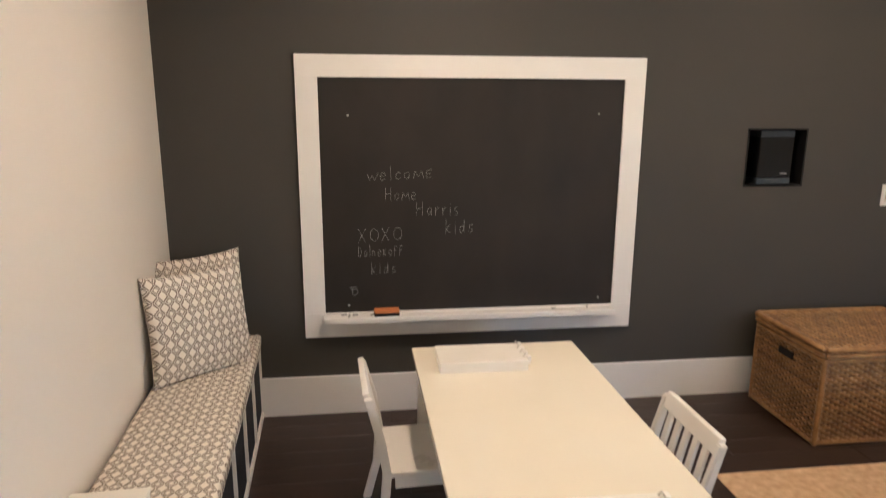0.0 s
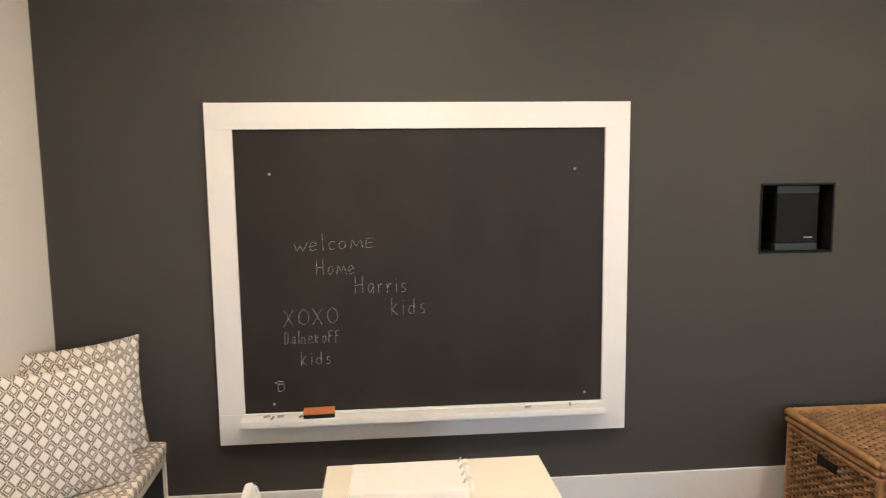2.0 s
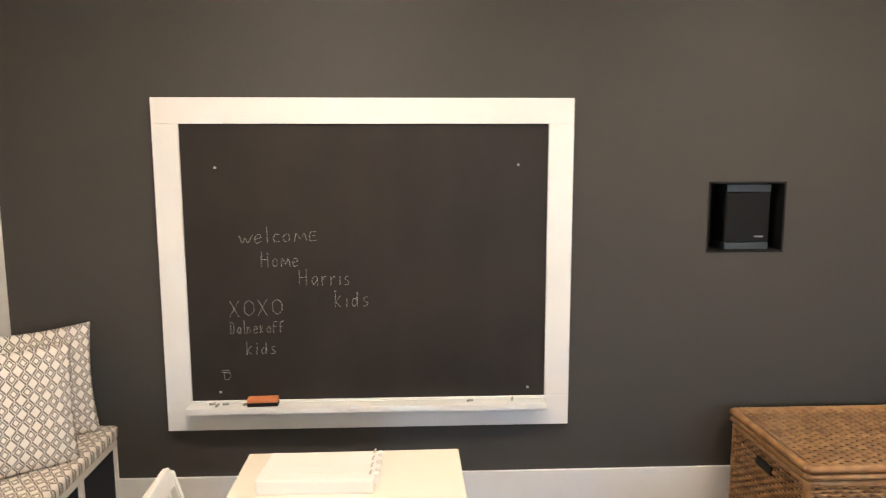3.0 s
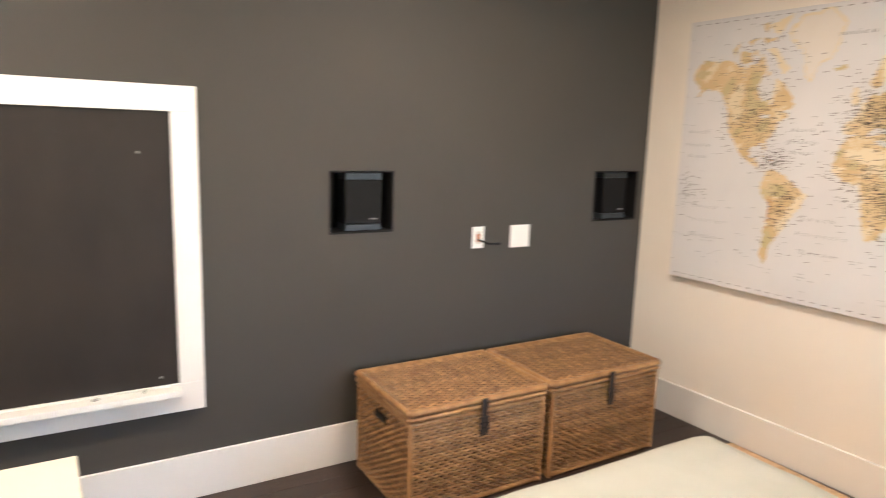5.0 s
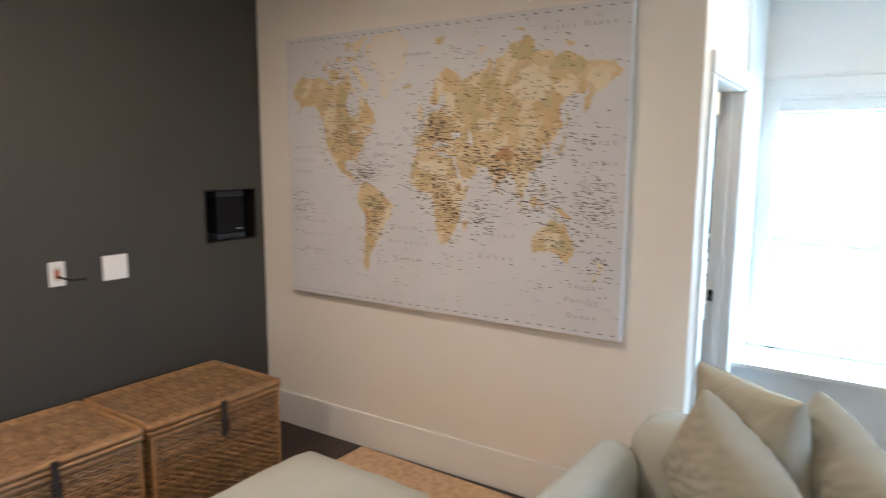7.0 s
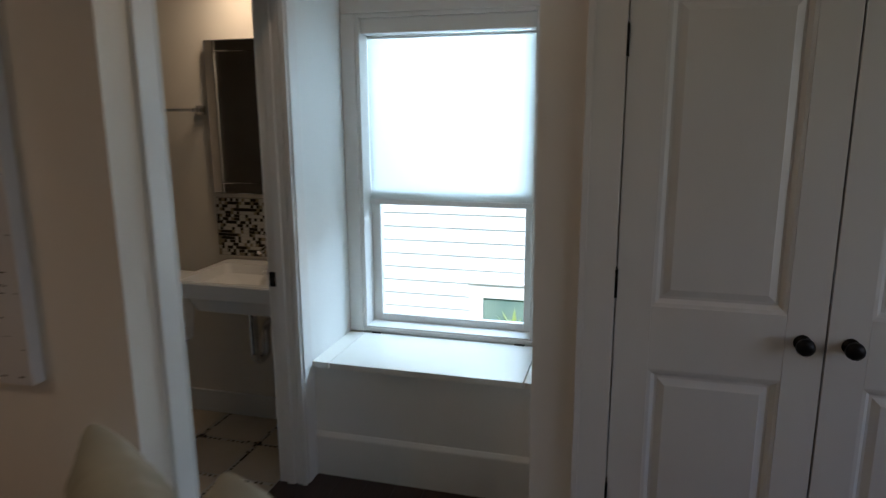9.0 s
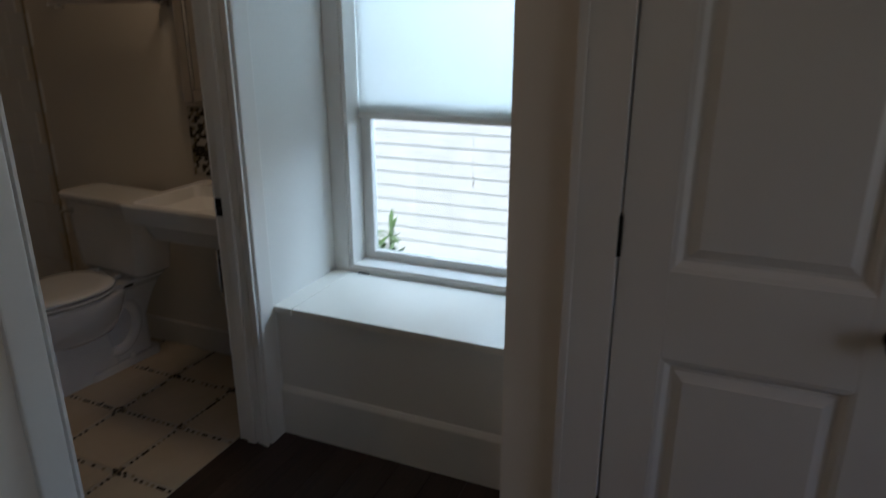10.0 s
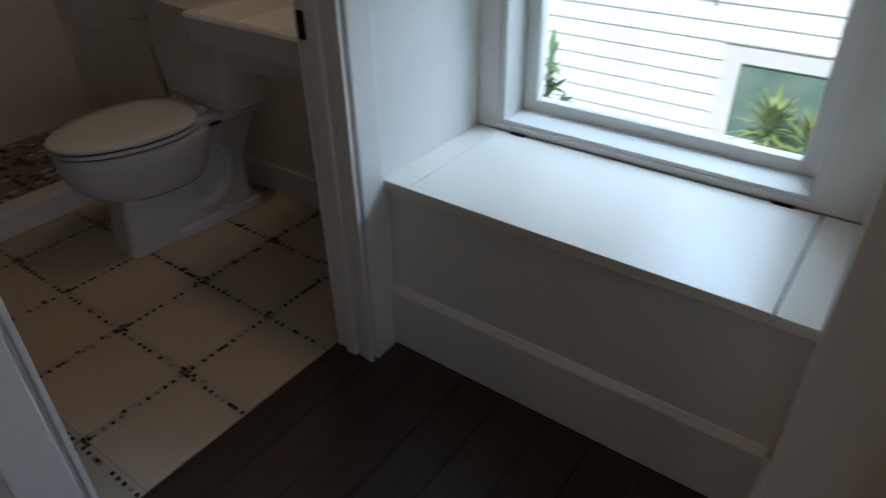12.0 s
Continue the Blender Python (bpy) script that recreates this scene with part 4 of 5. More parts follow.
def wrapped_bar(a, b, r, parent, name="edge_roll"):
    """A cane-wrapped edge: a rod with fine ridges."""
    a, b = Vector(a), Vector(b)
    n = max(6, int((b - a).length / 0.012))
    prof = []
    for i in range(n + 1):
        prof += [(r * (1.0 if i % 2 else 0.86), (b - a).length * i / n)]
    q = (b - a).to_track_quat("Z", "Y").to_matrix().to_4x4()
    return part(name, lathe(bmesh.new(), prof, 10, Matrix.Translation(a) @ q), M_WICKER, parent, smooth=True)


def trunk():
    W, D, H, LID = 0.735, 0.548, 0.497, 0.058
    t = thing("wicker_trunk", "honey-brown wicker trunk with a dark leather strap", "trunk", group="wicker trunks")
    t.location = (3.560, 2.806, 0)
    # Dark box behind the weave: the shade in its gaps is painted.
    box_part("shade_core", (0.014, 0.014, 0.012, W - 0.014, D - 0.014, H - LID - 0.008), M_WICKER_SHADE, t, 0, "dark core that paints the shade between the strands")
    def panel(name, me, m, parent=t):
        ob = new(name, me)
        ob.parent = parent
        ob.matrix_local = m
        return ob
    hb = H - LID - 0.022
    panel("front_weave", weave(W - 0.04, hb, seed=1), Matrix.Translation((0.02, 0.010, 0.014)))
    panel("side_weave", weave(D - 0.04, hb, seed=2), Matrix.Translation((0.010, D - 0.02, 0.014)) @ pose(0, 0, 0, 0, 0, -90))
    panel("side_weave", weave(D - 0.04, hb, seed=3), Matrix.Translation((W - 0.010, 0.02, 0.014)) @ pose(0, 0, 0, 0, 0, 90))
    for x in (0.014, W - 0.014):
        for y in (0.014, D - 0.014):
            wrapped_bar((x, y, 0), (x, y, H - LID - 0.004), 0.014, t, "corner_post")
    for a, b in (((0.014, 0.012), (W - 0.014, 0.012)), ((0.012, 0.014), (0.012, D - 0.014)), ((W - 0.012, 0.014), (W - 0.012, D - 0.014))):
        wrapped_bar((*a, 0.014), (*b, 0.014), 0.013, t, "foot_roll")
        wrapped_bar((*a, H - LID - 0.014), (*b, H - LID - 0.014), 0.013, t, "rim_roll")
    # The lid's core is darkened too, as painted shade under its weave.
    lid = box_part("lid", (0.012, 0.012, H - LID + 0.004, W - 0.012, D - 0.012, H - 0.020), M_WICKER_SHADE, t, 0.004)
    panel("lid_weave", weave(W - 0.04, D - 0.04, 0.0150, 0.030, 0.0068, seed=4, band=False), Matrix.Translation((0.02, 0.02, H - 0.011)) @ pose(0, 0, 0, -90), lid)
    for a, b in (((0.006, 0.002), (W - 0.006, 0.002)), ((0.002, 0.006), (0.002, D - 0.006)), ((W - 0.002, 0.006), (W - 0.002, D - 0.006))):
        wrapped_bar((*a, H - LID + 0.014), (*b, H - LID + 0.014), 0.012, lid, "lid_rim")
    for a, b in (((0.004, 0.004), (W - 0.004, 0.004)), ((0.004, D - 0.004), (W - 0.004, D - 0.004)), ((0.004, 0.004), (0.004, D - 0.004)), ((W - 0.004, 0.004), (W - 0.004, D - 0.004))):
        wrapped_bar((*a, H - 0.016), (*b, H - 0.016), 0.017, lid)
    box_part("handle_hole", (-0.004, D * 0.5 - 0.055, 0.350, 0.006, D * 0.5 + 0.055, 0.385), M_BLACK, t, 0.003, "dark handle opening")
    strap = box_part("strap", (W * 0.50 - 0.016, -0.022, H - 0.175, W * 0.50 + 0.016, -0.0165, H - 0.002), M_LEATHER, t, 0.002, "dark leather strap")
    box_part("strap_tab", (W * 0.50 - 0.022, -0.0245, H - 0.165, W * 0.50 + 0.022, -0.019, H - 0.085), M_LEATHER, strap, 0.004)
    part("buckle", ring_frame(bmesh.new(), -0.020, 0.020, -0.014, 0.014, 0.004, 0, 0.004, 0.001), M_BLACK_IRON, strap).matrix_local = Matrix.Translation((W * 0.50, -0.0255, H - 0.125)) @ pose(0, 0, 0, 0, 0, 90)
    return t


_t = trunk()
copy_thing(_t, pose(4.330, 2.803, 0, 0, 0, 0.6))


# ---- soft furniture ----
def cushion(bm, x0, y0, z0, x1, y1, z1, r=0.05, puff=0.02, n=10, seed=0):
    """A rounded, slightly swollen upholstered block."""
    sub = bmesh.new()
    vs = bmesh.ops.create_cube(sub, size=2.0)["verts"]
    bmesh.ops.subdivide_edges(sub, edges=sub.edges[:], cuts=n, use_grid_fill=True)
    hx, hy, hz = (x1 - x0) / 2, (y1 - y0) / 2, (z1 - z0) / 2
    rr = min(r, hx, hy, hz)
    for v in sub.verts:
        px, py, pz = v.co.x, v.co.y, v.co.z
        p = Vector((px * hx, py * hy, pz * hz))
        core = Vector((max(-hx + rr, min(hx - rr, p.x)), max(-hy + rr, min(hy - rr, p.y)), max(-hz + rr, min(hz - rr, p.z))))
        d = p - core
        if d.length > 1e-6:
            p = core + d.normalized() * rr
        p.z += puff * (1 - px * px) * (1 - py * py) * (1 if pz > 0 else 0.0)
        w = noise.noise((p.x * 5 + seed, p.y * 5, p.z * 5)) * 0.006
        v.co = p + v.co.normalized() * w + Vector(((x0 + x1) / 2, (y0 + y1) / 2, (z0 + z1) / 2))
    me = bpy.data.meshes.new("tmp")
    sub.to_mesh(me)
    sub.free()
    bm.from_mesh(me)
    bpy.data.meshes.remove(me)
    return bm


def pillow_mesh(size, thick, seed, n=40, wrinkle=0.0):
    """A square scatter cushion: swollen middle, pinched seams, soft folds towards the corners."""
    bm = bmesh.new()
    layers = []
    for side in (1, -1):
        g = []
        for i in range(n + 1):
            row = []
            for j in range(n + 1):
                u, v = 2 * i / n - 1, 2 * j / n - 1
                pin = 1 - 0.07 * (1 - v * v) * abs(u) - 0.0 * u
                pin2 = 1 - 0.07 * (1 - u * u) * abs(v)
                fat = (max(0.0, 1 - abs(u) ** 2.2) * max(0.0, 1 - abs(v) ** 2.2)) ** 0.42
                ang, rad = math.atan2(v, u), math.hypot(u, v)
                fold = noise.noise((u * 2.6 + seed, v * 2.6, side * 1.7)) * 0.011 * fat + 0.009 * fat * rad * noise.noise((ang * 3.2 + seed, rad * 1.2, 3.0 * side)) \
                    + 0.007 * fat * noise.noise((u * 9 + v * 5 + seed, v * 4 - u * 2, 2.0 * side)) \
                    + wrinkle * fat * (0.5 - 2.2 * abs(noise.noise((u * 3.5 + v * 1.2 + 3 * seed, v * 1.6 - u * 0.7, 5.0 * side)))) * (0.3 + rad * 0.7)
                row.append((u * pin * size / 2, v * pin2 * size / 2, side * (thick / 2 * fat) + fold + 0.0015 * side))
            g.append(row)
        layers.append(g)
    for k, g in enumerate(layers):
        vs = [[bm.verts.new(c) for c in row] for row in g]
        for i in range(n):
            for j in range(n):
                f = (vs[i][j], vs[i + 1][j], vs[i + 1][j + 1], vs[i][j + 1])
                bm.faces.new(f if k == 0 else f[::-1])
    bmesh.ops.remove_doubles(bm, verts=bm.verts[:], dist=0.0035)
    return bm


def pillow(m, mat, label, size=0.46, thick=0.15, seed=0, group=""):
    t = thing("pillow", label, "pillow", m, group)
    part("cover", pillow_mesh(size, thick, seed, 64 if mat is M_LINEN else 40, 0.009 if mat is M_LINEN else 0.003), mat, t, smooth=True)
    return t


def armchair():
    x0, x1, y0, y1 = 4.43, 5.465, 0.05, 1.135
    t = thing("armchair", "wide sage slipcovered armchair beside the wall", "armchair")
    part("base", cushion(bmesh.new(), x0 + 0.03, y0 + 0.01, 0.03, x1 - 0.02, y1 - 0.01, 0.30, 0.03, 0.0), M_SAGE, t, smooth=True)
    part("arm", cushion(bmesh.new(), x0, y1 - 0.20, 0.04, x1 - 0.25, y1, 0.590, 0.09, 0.012, seed=2), M_SAGE, t, smooth=True)
    part("arm", cushion(bmesh.new(), x0, y0, 0.04, x1 - 0.25, y0 + 0.19, 0.60, 0.09, 0.012, seed=5), M_SAGE, t, smooth=True)
    part("backrest", cushion(bmesh.new(), x1 - 0.31, y0 + 0.02, 0.04, x1, y1 - 0.13, 0.660, 0.10, 0.015, seed=7), M_SAGE, t, smooth=True)
    part("seat_cushion", cushion(bmesh.new(), x0 + 0.01, y0 + 0.195, 0.302, x1 - 0.315, y1 - 0.205, 0.43, 0.05, 0.02, seed=9), M_SAGE, t, smooth=True)
    for x in (x0 + 0.08, x1 - 0.08):
        for y in (y0 + 0.08, y1 - 0.08):
            box_part("leg", (x - 0.025, y - 0.025, 0.010, x + 0.025, y + 0.025, 0.05), M_BLACK, t, 0.004)


armchair()
pillow(pose(5.175, 0.575, 0.675, 84, 2, 51), M_LINEN, "large grey linen cushion propped on the armchair", 0.49, 0.22, 1.0, "armchair cushions")
pillow(pose(4.99, 0.605, 0.615, 76, -34, 64), M_LINEN, "grey linen cushion resting cornerwise on the armchair", 0.455, 0.25, 4.0, "armchair cushions")
pillow(pose(5.18, 0.30, 0.62, 80, -28, 44), M_LINEN, "grey linen cushion leaning on the chair arm", 0.43, 0.24, 8.0, "armchair cushions")

ot = thing("ottoman", "long low sage slipcovered ottoman on the rug", "ottoman")
part("skirt", cushion(bmesh.new(), 3.46, 1.585, 0.03, 4.705, 2.235, 0.31, 0.03, 0.0, seed=3), M_SAGE, ot, smooth=True)
part("top_cushion", cushion(bmesh.new(), 3.44, 1.565, 0.3102, 4.725, 2.255, 0.405, 0.045, 0.012, n=14, seed=6), M_SAGE, ot, smooth=True)
for _x in (3.55, 4.60):
    for _y in (1.67, 2.13):
        box_part("leg", (_x - 0.025, _y - 0.025, 0.010, _x + 0.025, _y + 0.025, 0.045), M_BLACK, ot, 0.004)

# jute rug with a raised woven surface
_bm = bmesh.new()
_nx, _ny = 150, 140
_vs = [[_bm.verts.new((2.98 + 2.515 * i / _nx, 0.20 + 2.43 * j / _ny, 0.0075 + 0.0022 * noise.noise((i * 0.9, j * 2.3, 0)))) for j in range(_ny + 1)] for i in range(_nx + 1)]
for _i in range(_nx):
    for _j in range(_ny):
        _bm.faces.new((_vs[_i][_j], _vs[_i + 1][_j], _vs[_i + 1][_j + 1], _vs[_i][_j + 1]))
box(_bm, 2.975, 0.195, 0.0003, 5.50, 2.635, 0.0052)
tagged(part("rug", _bm, M_RUG), "natural straw-coloured jute rug", "rug")


# ---- reading bench ----
def bench():
    t = thing("storage_bench", "white cubby bench with a lattice print seat pad", "bench", LEFT)
    L, D, S = 1.95, 0.395, 0.385
    y = -0.006
    box_part("top_board", (0.018, y - L, S - 0.03, D, y, S), M_WHITE, t, 0.002)
    box_part("bottom_board", (0.018, y - L, 0.0005, D, y, 0.03), M_WHITE, t, 0.002)
    box_part("back_panel", (0.018, y - L, 0.0305, 0.03, y, S - 0.0305), M_NAVY, t)
    for k in range(7):
        yy = y - k * (L - 0.022) / 6
        box_part("divider", (0.0305, yy - 0.022, 0.0305, D, yy, S - 0.0305), M_WHITE, t, 0.002)
    for k in range(6):
        yy = y - 0.022 - k * (L - 0.022) / 6
        box_part("bin", (0.05, yy - (L - 0.022) / 6 + 0.03, 0.031, D - 0.010, yy - 0.006, S - 0.04), M_NAVY, t, 0.006, "dark fabric bin")
    pad = part("seat_pad", cushion(bmesh.new(), 0.018, y - L, S + 0.0005, D + 0.012, y - 0.002, S + 0.062, 0.022, 0.006, n=20), M_LATTICE, t, "taupe lattice print seat pad", smooth=True)


bench()
pillow(pose(0.775, 2.985, 0.66, 80, 2, 42), M_LATTICE, "lattice print cushion standing on the bench", 0.46, 0.15, 2.0, "bench cushions")
pillow(pose(0.715, 3.255, 0.665, 82, 0, 36), M_LATTICE, "lattice print cushion leaning in the corner", 0.46, 0.15, 6.0, "bench cushions")
bx = thing("white_box", "small white box lying on the bench pad", "box", pose(0.745, 1.875, 0.4555, 0, 0, 2.5))
box_part("body", (-0.105, -0.13, 0, 0.105, 0.13, 0.032), M_WHITE, bx, 0.003)
box_part("lid", (-0.108, -0.133, 0.0322, 0.108, 0.133, 0.045), M_WHITE, bx, 0.003)


# ---- child table and chairs ----
tb = thing("play_table", "cream-white painted child table", "table", pose(2.018, 2.105, 0, 0, 0, 0.6))
box_part("tabletop", (-0.345, -0.76, 0.559, 0.345, 0.70, 0.584), M_TABLE, tb, 0.004)
for _s in (-1, 1):
    box_part("apron", (_s * 0.30 - 0.01, -0.70, 0.485, _s * 0.30 + 0.01, 0.64, 0.5555), M_WHITE, tb, 0.002)
for _y in (-0.71, 0.65):
    box_part("apron", (-0.289, _y - 0.01, 0.485, 0.289, _y + 0.01, 0.5555), M_WHITE, tb, 0.002)
for _x in (-0.30, 0.30):
    for _y in (-0.71, 0.65):
        box_part("leg", (_x - 0.026, _y - 0.026, 0, _x + 0.026, _y + 0.026, 0.5553), M_WHITE, tb, 0.004)


def rail_stack(m):
    t = thing("rail_stack", "stack of white wooden rails with metal hooks", "rails", m, "rail stacks")
    for k in range(4):
        y = 0.02 + k * 0.0555
        r = box_part("rail", (-0.175, y - 0.0254, 0.0, 0.165, y + 0.0254, 0.043 - 0.004 * k), M_WHITE, t, 0.005)
        box_part("end_tab", (0.1655, y - 0.006, 0.020, 0.180, y + 0.018, 0.050 - 0.004 * k), M_WHITE, r, 0.003)
        for x in (0.152,):
            h = rod_part("hook", (x, y + 0.012, 0.043 - 0.004 * k), (x + 0.006, y + 0.004, 0.060 - 0.004 * k), 0.003, M_CHIP_PALE, r, 0.0025, 8, "small metal hook")
    return t


_r = rail_stack(pose(1.925, 2.52, 0.5845, 0, 0, -1))
copy_thing(_r, pose(2.05, 1.44, 0.5845, 0, 0, -1))


def child_chair():
    """Seat centred on the origin, back at -x."""
    t = thing("child_chair", "small white wooden chair with a slatted back", "chair", group="chairs at the play table")
    W, D, S, B = 0.345, 0.30, 0.31, 0.615
    bm = boxes((-D / 2 + 0.01, -W / 2, S - 0.022, D / 2 + 0.01, W / 2, S), bevel=0.006, seg=3)
    part("seat", bm, M_WHITE, t)
    for s in (-1, 1):
        box_part("front_leg", (D / 2 - 0.03, s * (W / 2 - 0.018) - 0.014, 0, D / 2, s * (W / 2 - 0.018) + 0.014, S - 0.0225), M_WHITE, t, 0.003)
        box_part("side_rail", (-D / 2 + 0.03, s * (W / 2 - 0.018) - 0.008, S - 0.07, D / 2 - 0.031, s * (W / 2 - 0.018) + 0.008, S - 0.0225), M_WHITE, t, 0.002)
        bm = bmesh.new()
        prof = ((-0.055, 0.0), (-0.012, 0.16), (0.0, 0.31), (-0.02, 0.44), (-0.062, 0.60))
        rows = []
        for dx, z in prof:
            x = -D / 2 + dx
            wd = 0.016 if z < 0.5 else 0.013
            rows.append([bm.verts.new(c) for c in ((x - wd, s * (W / 2) - 0.013, z), (x + wd, s * (W / 2) - 0.013, z), (x + wd, s * (W / 2) + 0.013, z), (x - wd, s * (W / 2) + 0.013, z))])
        for a, b in zip(rows, rows[1:]):
            for i in range(4):
                bm.faces.new((a[i], a[(i + 1) % 4], b[(i + 1) % 4], b[i]))
        bm.faces.new(rows[0][::-1])
        bm.faces.new(rows[-1])
        bmesh.ops.recalc_face_normals(bm, faces=bm.faces[:])
        bmesh.ops.bevel(bm, geom=[e for e in bm.edges], offset=0.004, segments=2, affect="EDGES")
        part("back_post", bm, M_WHITE, t)
    box_part("front_rail", (D / 2 - 0.022, -W / 2 + 0.033, S - 0.07, D / 2 - 0.006, W / 2 - 0.033, S - 0.0225), M_WHITE, t, 0.002)
    top = part("top_rail", boxes((-0.012, -W / 2 + 0.006, 0, 0.012, W / 2 - 0.006, 0.062), bevel=0.007, seg=3), M_WHITE, t)
    top.matrix_local = pose(-D / 2 - 0.054, 0, 0.555, 0, -14, 0)
    low = part("lower_rail", boxes((-0.009, -W / 2 + 0.013, 0, 0.009, W / 2 - 0.013, 0.035), bevel=0.003), M_WHITE, t)
    low.matrix_local = pose(-D / 2 - 0.012, 0, 0.375, 0, -9, 0)
    for k in range(5):
        y = (k - 2) * 0.056
        sl = part("slat", boxes((-0.006, y - 0.014, 0, 0.006, y + 0.014, 0.158), bevel=0.003), M_WHITE, t)
        sl.matrix_local = pose(-D / 2 - 0.015, 0, 0.406, 0, -13, 0)
    return t


_c = child_chair()
_c.matrix_world = pose(1.68, 2.49, 0, 0, 0, 3)
copy_thing(_c, pose(2.305, 2.05, 0, 0, 0, 181))


# ---- bathroom ----
setting("bath_floor", boxes((MAP_X + 0.16, 1.072, -0.011, WIN_X, 2.46, -0.0022)), M_GROUT, "cream tiled bathroom floor with mosaic joints")
setting("wall_bath_north", boxes((MAP_X + 0.16, 3.32, 0, WIN_X, WALL_Y, CEIL)), M_WHITE_WALL, "plain wall at the back of the shower")


def mosaic(name, parent, ox, oy, oz, m, nu, nv, pitch, rnd, shares=(0.42, 0.62)):
    """Small square chips on a sheet, in three glazes, one mesh for each glaze."""
    out = [([], []), ([], []), ([], [])]
    for i in range(nu):
        for j in range(nv):
            r = rnd.random()
            v, f = out[0 if r < shares[0] else 1 if r < shares[1] else 2]
            b, g = len(v), pitch * 0.44
            cx, cy = (i + 0.5) * pitch, (j + 0.5) * pitch
            v += [m @ Vector((cx + sx * g, cy + sy * g, h)) for h in (0, 0.003) for sx, sy in ((-1, -1), (1, -1), (1, 1), (-1, 1))]
            f += [(b + 4, b + 5, b + 6, b + 7)] + [(b + k, b + (k + 1) % 4, b + 4 + (k + 1) % 4, b + 4 + k) for k in range(4)]
    for (v, f), mat in zip(out, (M_CHIP_DARK, M_CHIP_TAN, M_CHIP_PALE)):
        me = bpy.data.meshes.new(name)
        me.from_pydata(v, [], f)
        me.materials.append(mat)
        ob = new(name, me)
        ob.parent = parent
        ob["kind"] = "stuff"


_rnd = random.Random(11)
bs = thing("mosaic_backsplash", "brown and cream glass mosaic backsplash over the basin", "backsplash", kind="structure")
box_part("backing", (WIN_X - 0.008, 1.075, 0.865, WIN_X - 0.0005, 1.640, 1.160), M_GROUT, bs)
mosaic("mosaic_chip", bs, 0, 0, 0, Matrix(((0, 0, -1, WIN_X - 0.008), (-1, 0, 0, 1.638), (0, 1, 0, 0.868), (0, 0, 0, 1))), 34, 18, 0.016, _rnd, (0.45, 0.60))

# beveled mirror
mr = thing("bathroom_mirror", "tall rectangular mirror hung above the basin", "mirror")
box_part("backing", (WIN_X - 0.018, 1.103, 1.180, WIN_X - 0.0005, 1.628, 1.905), M_GAP, mr)
box_part("glass", (WIN_X - 0.024, 1.158, 1.235, WIN_X - 0.0185, 1.573, 1.850), M_MIRROR, mr, 0.001)
for s in ((1.103, 1.180, 1.1575, 1.905), (1.5735, 1.180, 1.628, 1.905)):
    box_part("frame_strip", (WIN_X - 0.034, s[0], s[1], WIN_X - 0.0185, s[2], s[3]), M_MIRROR, mr, 0.006, "bevelled mirror strip")
for z0, z1 in ((1.180, 1.2345), (1.8505, 1.905)):
    box_part("frame_strip", (WIN_X - 0.034, 1.158, z0, WIN_X - 0.0185, 1.573, z1), M_MIRROR, mr, 0.006, "bevelled mirror strip")

tw = thing("towel_bar", "square chrome towel bar on the wall", "towel bar")
for _y in (1.682, 2.30):
    box_part("mount", (WIN_X - 0.020, _y - 0.022, 1.560, WIN_X, _y + 0.022, 1.604), M_CHROME, tw, 0.003)
    box_part("post", (WIN_X - 0.062, _y - 0.009, 1.573, WIN_X - 0.0205, _y + 0.009, 1.591), M_CHROME, tw, 0.001)
box_part("bar", (WIN_X - 0.068, 1.69, 1.575, WIN_X - 0.054, 2.29, 1.589), M_CHROME, tw, 0.001)


def rounded_rect(cx, cy, hx, hy, r, z, n=6):
    pts = []
    for k, (sx, sy) in enumerate(((1, 1), (-1, 1), (-1, -1), (1, -1))):
        for i in range(n + 1):
            a = math.pi / 2 * (k + i / n)
            pts.append((cx + sx * (hx - r) + r * math.cos(a), cy + sy * (hy - r) + r * math.sin(a), z))
    return pts


def loft(rings, cap_first=True, cap_last=True):
    bm = bmesh.new()
    vs = [[bm.verts.new(p) for p in ring] for ring in rings]
    for a, b in zip(vs, vs[1:]):
        for i in range(len(a)):
            bm.faces.new((a[i], a[(i + 1) % len(a)], b[(i + 1) % len(a)], b[i]))
    if cap_first:
        bm.faces.new(vs[0][::-1])
    if cap_last:
        bm.faces.new(vs[-1])
    bmesh.ops.recalc_face_normals(bm, faces=bm.faces[:])
    return bm


